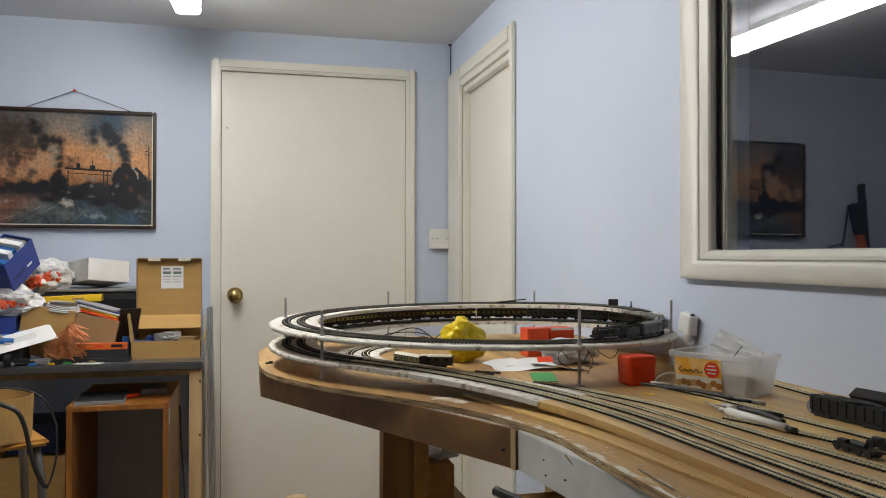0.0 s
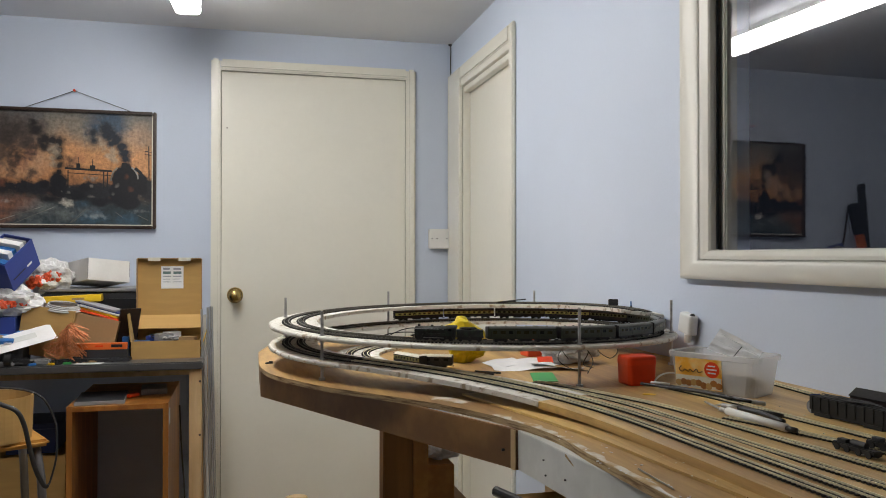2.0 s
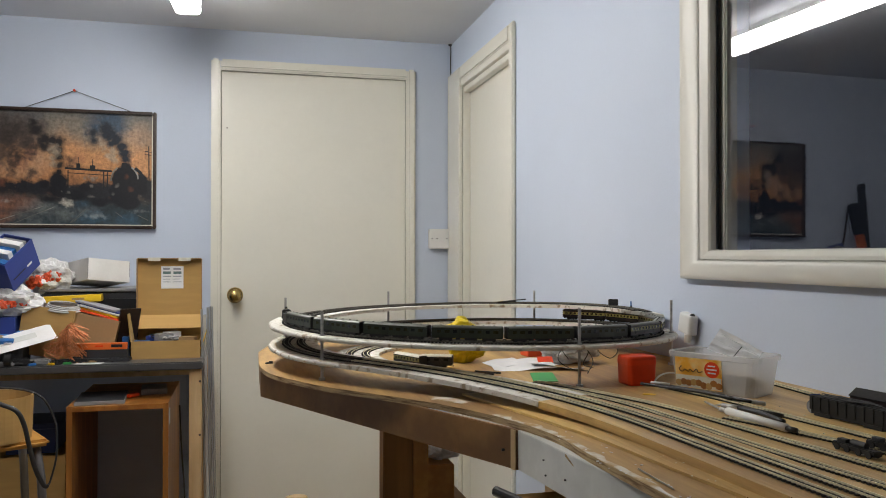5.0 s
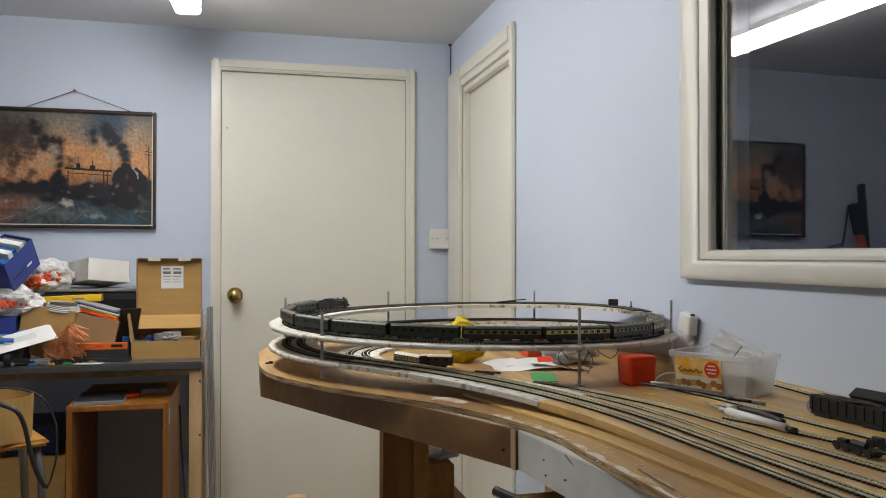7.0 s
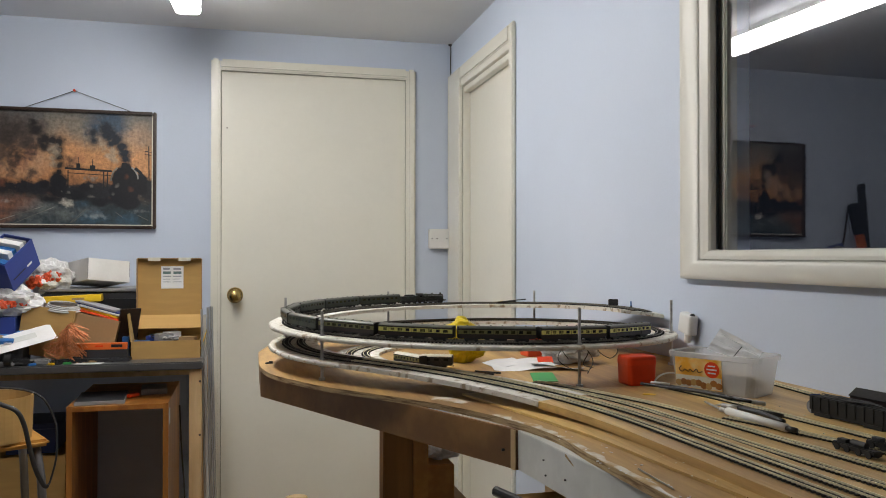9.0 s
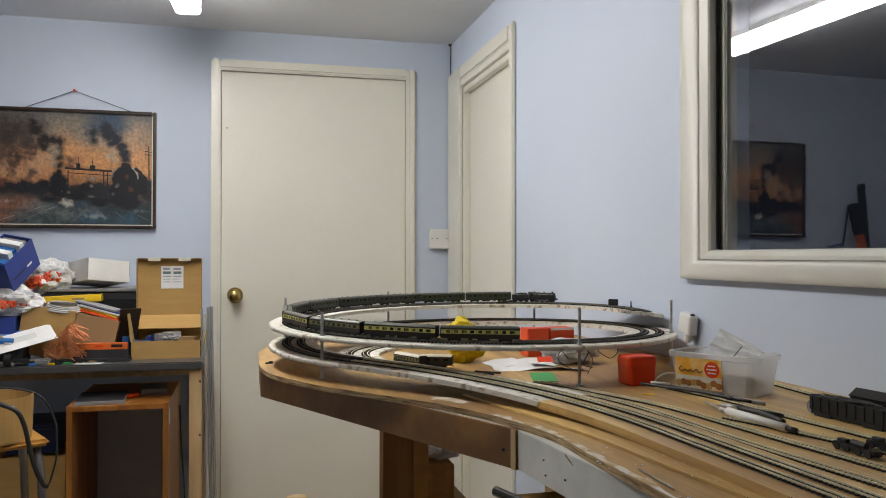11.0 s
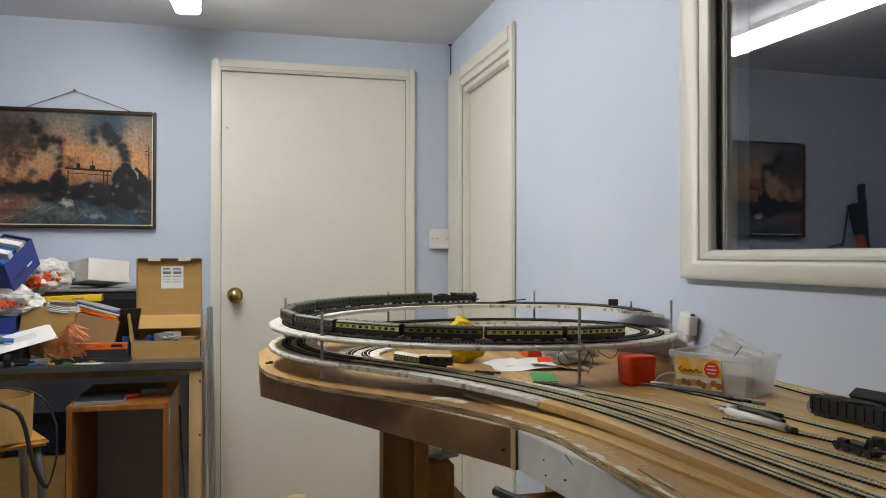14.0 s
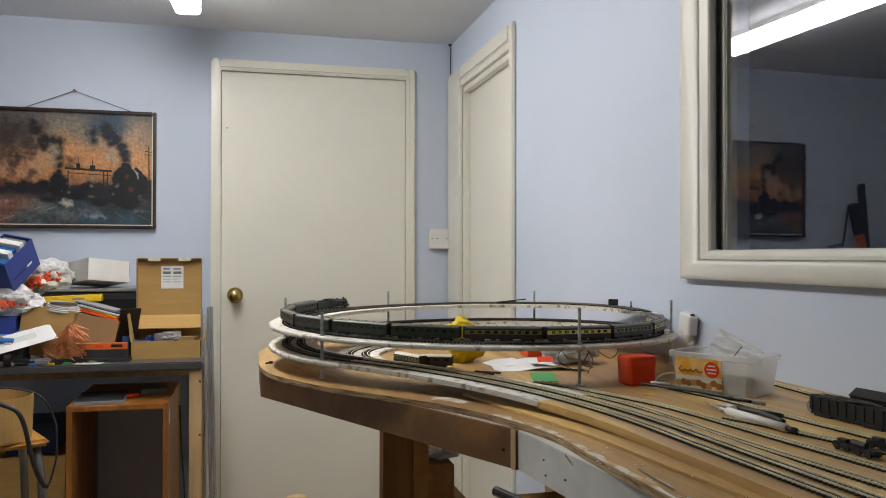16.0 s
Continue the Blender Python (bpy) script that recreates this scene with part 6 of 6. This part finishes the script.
    part("cover", rounded_box(0.022, 0.048, 0.041, 0.008, 0.95), M["plastic_w"], e, smooth=True).location = (-0.0125, 0.0, 0)
    part("gland", cyl(B(), (-0.016, -0.010, -0.016), (-0.016, -0.010, 0.001), 0.007, 0.008, 12), M["plastic_w"], e)
    part("screw_cap", cyl(B(), (-0.020, -0.025, 0.044), (-0.020, -0.025, 0.0475), 0.006, 0.003, 12), M["satin"], e)
    e = tagged(empty("black_clip", 0.052, 1.645, ZB + 0.0002, 25), "small black clip on the corner of the board", "clip")
    part("clip", cbox(0.016, 0.004, 0.003), M["black"], e, bevel=0.0008)
    part("tab", cbox(0.004, 0.008, 0.005, pose(0.004, 0, 0)), M["black"], e)
    # parked vehicles
    c1 = coach("cream-roofed brown model coach parked on the board", M["under"], M["coacholive"], M["palecream"], 0.085, "parked vehicles", 8)
    c1.matrix_basis = pose(0.318, 1.540, ZB + 0.0002, 0, 0, -66)
    c2 = coach("black model van with a pale roof parked on the board", M["under"], M["under"], M["palecream"], 0.060, "parked vehicles", 3)
    c2.matrix_basis = pose(0.366, 1.512, ZB + 0.0002, 0, 0, -22)
    w1 = tagged(empty("hopper_wagon", 0.7555, 0.868, zs + 0.0002, 95), "black model hopper wagon parked by the sidings", "wagon", "parked vehicles")
    part("wagon_body", box(B(), -0.062, 0.062, -0.0115, 0.0115, 0.007, 0.0255), M["under"], w1, bevel=0.0012)
    for q in range(9):
        x = -0.056 + 0.014 * q
        for sgn in (-1, 1):
            ya, yb = sorted((sgn * 0.0115, sgn * 0.0127))
            part("rib", box(B(), x - 0.0009, x + 0.0009, ya, yb, 0.0072, 0.0252), M["under"], w1)
    part("load", crumple(0.11, 0.018, 0.006, 51, 0.5, 3), M["under"], w1).location = (0, 0, 0.0240)
    part("underframe", box(B(), -0.060, 0.060, -0.0095, 0.0095, 0.002, 0.0072), M["under"], w1)
    part("bogie", box(B(), 0.026, 0.054, -0.0105, 0.0105, 0.0, 0.0048), M["under"], w1)
    part("bogie", box(B(), -0.054, -0.026, -0.0105, 0.0105, 0.0, 0.0048), M["under"], w1)
    part("end_wheel", cyl(B(), (0.063, -0.006, 0.0095), (0.063, 0.006, 0.0095), 0.009, seg=16), M["grey"], w1)
    # bluish highlight on the black end, put in as a blue plate
    part("blue_lit_end", box(B(), 0.0622, 0.0636, -0.008, 0.008, 0.020, 0.0262), M["bluecard"], w1)
    w3 = tagged(empty("covered_van", 0.793, 0.838, zs + 0.0040, 97), "dark maroon model van with a pitched roof on a siding", "wagon", "parked vehicles")
    part("van_body", tube_section([(-0.0125, 0.005), (0.0125, 0.005), (0.0125, 0.026), (0.0, 0.0340), (-0.0125, 0.026)], -0.075, 0.058), M["maroon"], w3)
    part("roof_slope", tube_section([(-0.0135, 0.0252), (0.0, 0.0342), (0.0, 0.0354), (-0.0140, 0.0262)], -0.076, 0.059), M["under"], w3)
    part("roof_slope", tube_section([(0.0135, 0.0252), (0.0, 0.0342), (0.0, 0.0354), (0.0140, 0.0262)], -0.076, 0.059), M["locoblack"], w3)
    # blue triangle stands for light caught on the van's dark end
    part("blue_lit_end", tube_section([(-0.011, 0.022), (0.011, 0.022), (0.0, 0.0325)], 0.0582, 0.0592), M["bluecard"], w3)
    part("underframe", box(B(), -0.070, 0.055, -0.008, 0.008, 0.0, 0.0052), M["under"], w3)
    ch = tagged(empty("engine_chassis", 0.640, 0.730, zs + 0.0002, 92), "bare black model engine chassis on the board", "chassis", "parked vehicles")
    part("frame_block", box(B(), -0.030, 0.030, -0.0055, 0.0055, 0.0028, 0.0085), M["locoblack"], ch, bevel=0.001)
    part("gear_box", box(B(), 0.012, 0.024, -0.004, 0.004, 0.0087, 0.0125), M["satin"], ch, bevel=0.0006)
    part("coupling_rod", box(B(), -0.022, 0.022, -0.0074, -0.0068, 0.0032, 0.0042), M["steel"], ch)
    part("motor", cyl(B(), (-0.014, 0, 0.0110), (0.006, 0, 0.0110), 0.0036, seg=14), M["satin"], ch)
    for x in (-0.022, -0.008, 0.008, 0.022):
        bm = B()
        for q in (-1, 1):
            cyl(bm, (x, q * 0.0048, 0.0040), (x, q * 0.0064, 0.0040), 0.0040, seg=14)
        part("wheel_pair", bm, M["under"], ch)
    copy_thing(ch, pose(0.6705, 0.712, zs + 0.0038, 0, 0, 98))
    # things below the board
    u = tagged(empty("tall_carton", 0.487, 1.985, 0), "tall brown carton under the board with a bag on top", "box")
    part("body", box(B(), -0.068, 0.030, -0.035, 0.16, 0, 0.70), M["seatwood"], u, bevel=0.002)
    part("flap", box(B(), 0.032, 0.068, -0.035, 0.12, 0.60, 0.604, pose(0, 0, 0, 0, 0, 0)), M["card_in"], u)
    part("flap_support", box(B(), 0.0305, 0.060, -0.030, 0.12, 0.0, 0.5995), M["darkwood"], u)
    e = tagged(empty("grey_bag", 0.487, 2.03, 0.7005), "crumpled pale plastic bag on the tall carton", "bag")
    part("bag", crumple(0.13, 0.14, 0.060, 61, 0.3), M["bag"], e)
    n = tagged(empty("shelf_stand", 0.355, 0.965, 0), "tan shelf board with black edge on a post", "stand")
    part("shelf", box(B(), -0.030, 0.10, -0.10, 0.036, 0.896, 0.908, pose(0, 0, 0, 0, 0, 0)), M["card"], n)
    part("black_edge", sweep(B(), [(-0.034, 0.038, 0.914), (0.014, -0.06, 0.905), (0.03, -0.10, 0.902)], 0.0065, 10), M["black"], n)
    part("post", box(B(), 0.03, 0.07, -0.06, -0.02, 0, 0.8955), M["pine"], n)
    h_ = tagged(empty("wooden_post", 0.078, 1.20, 0), "rounded pale wooden post standing on the floor", "post")
    part("shaft", sweep(B(), [(0, 0, 0), (0, 0, 0.85), (0, 0, 0.860), (0, 0, 0.866)], 0.016, 14), M["pine"], h_, smooth=True)


def debris():
    """Crumbs of wood and paint scattered on the board."""
    rn, bm = random.Random(17), B()
    for i in range(60):
        x, y = (rn.uniform(0.42, 0.46), rn.uniform(0.62, 0.9)) if i % 3 == 0 else (rn.uniform(0.58, 0.84), rn.uniform(0.72, 1.2))
        s = rn.uniform(0.0004, 0.0012)
        box(bm, -s, s, -s * 0.6, s * 0.6, 0, s * 0.7, pose(x, y, ZB + 0.0036, rn.uniform(-15, 15), 0, rn.uniform(0, 180)))
    e = tagged(obj("wood_debris", bm, M["palecream"]), "pale crumbs of wood scattered over the board", "debris", kind="stuff")
    bm = B()
    for i in range(40):
        x, y = rn.uniform(0.36, 0.40), rn.uniform(0.60, 0.92)
        s = rn.uniform(0.0006, 0.0016)
        box(bm, -s, s, -s * 0.6, s * 0.6, 0, s * 0.5, pose(x, y, ZB + 0.0002, 0, 0, rn.uniform(0, 180)))
    tagged(obj("paint_flakes", bm, M["paper"]), "white paint flakes along the board edge", "debris", kind="stuff")


board_clutter()
debris()


motions()
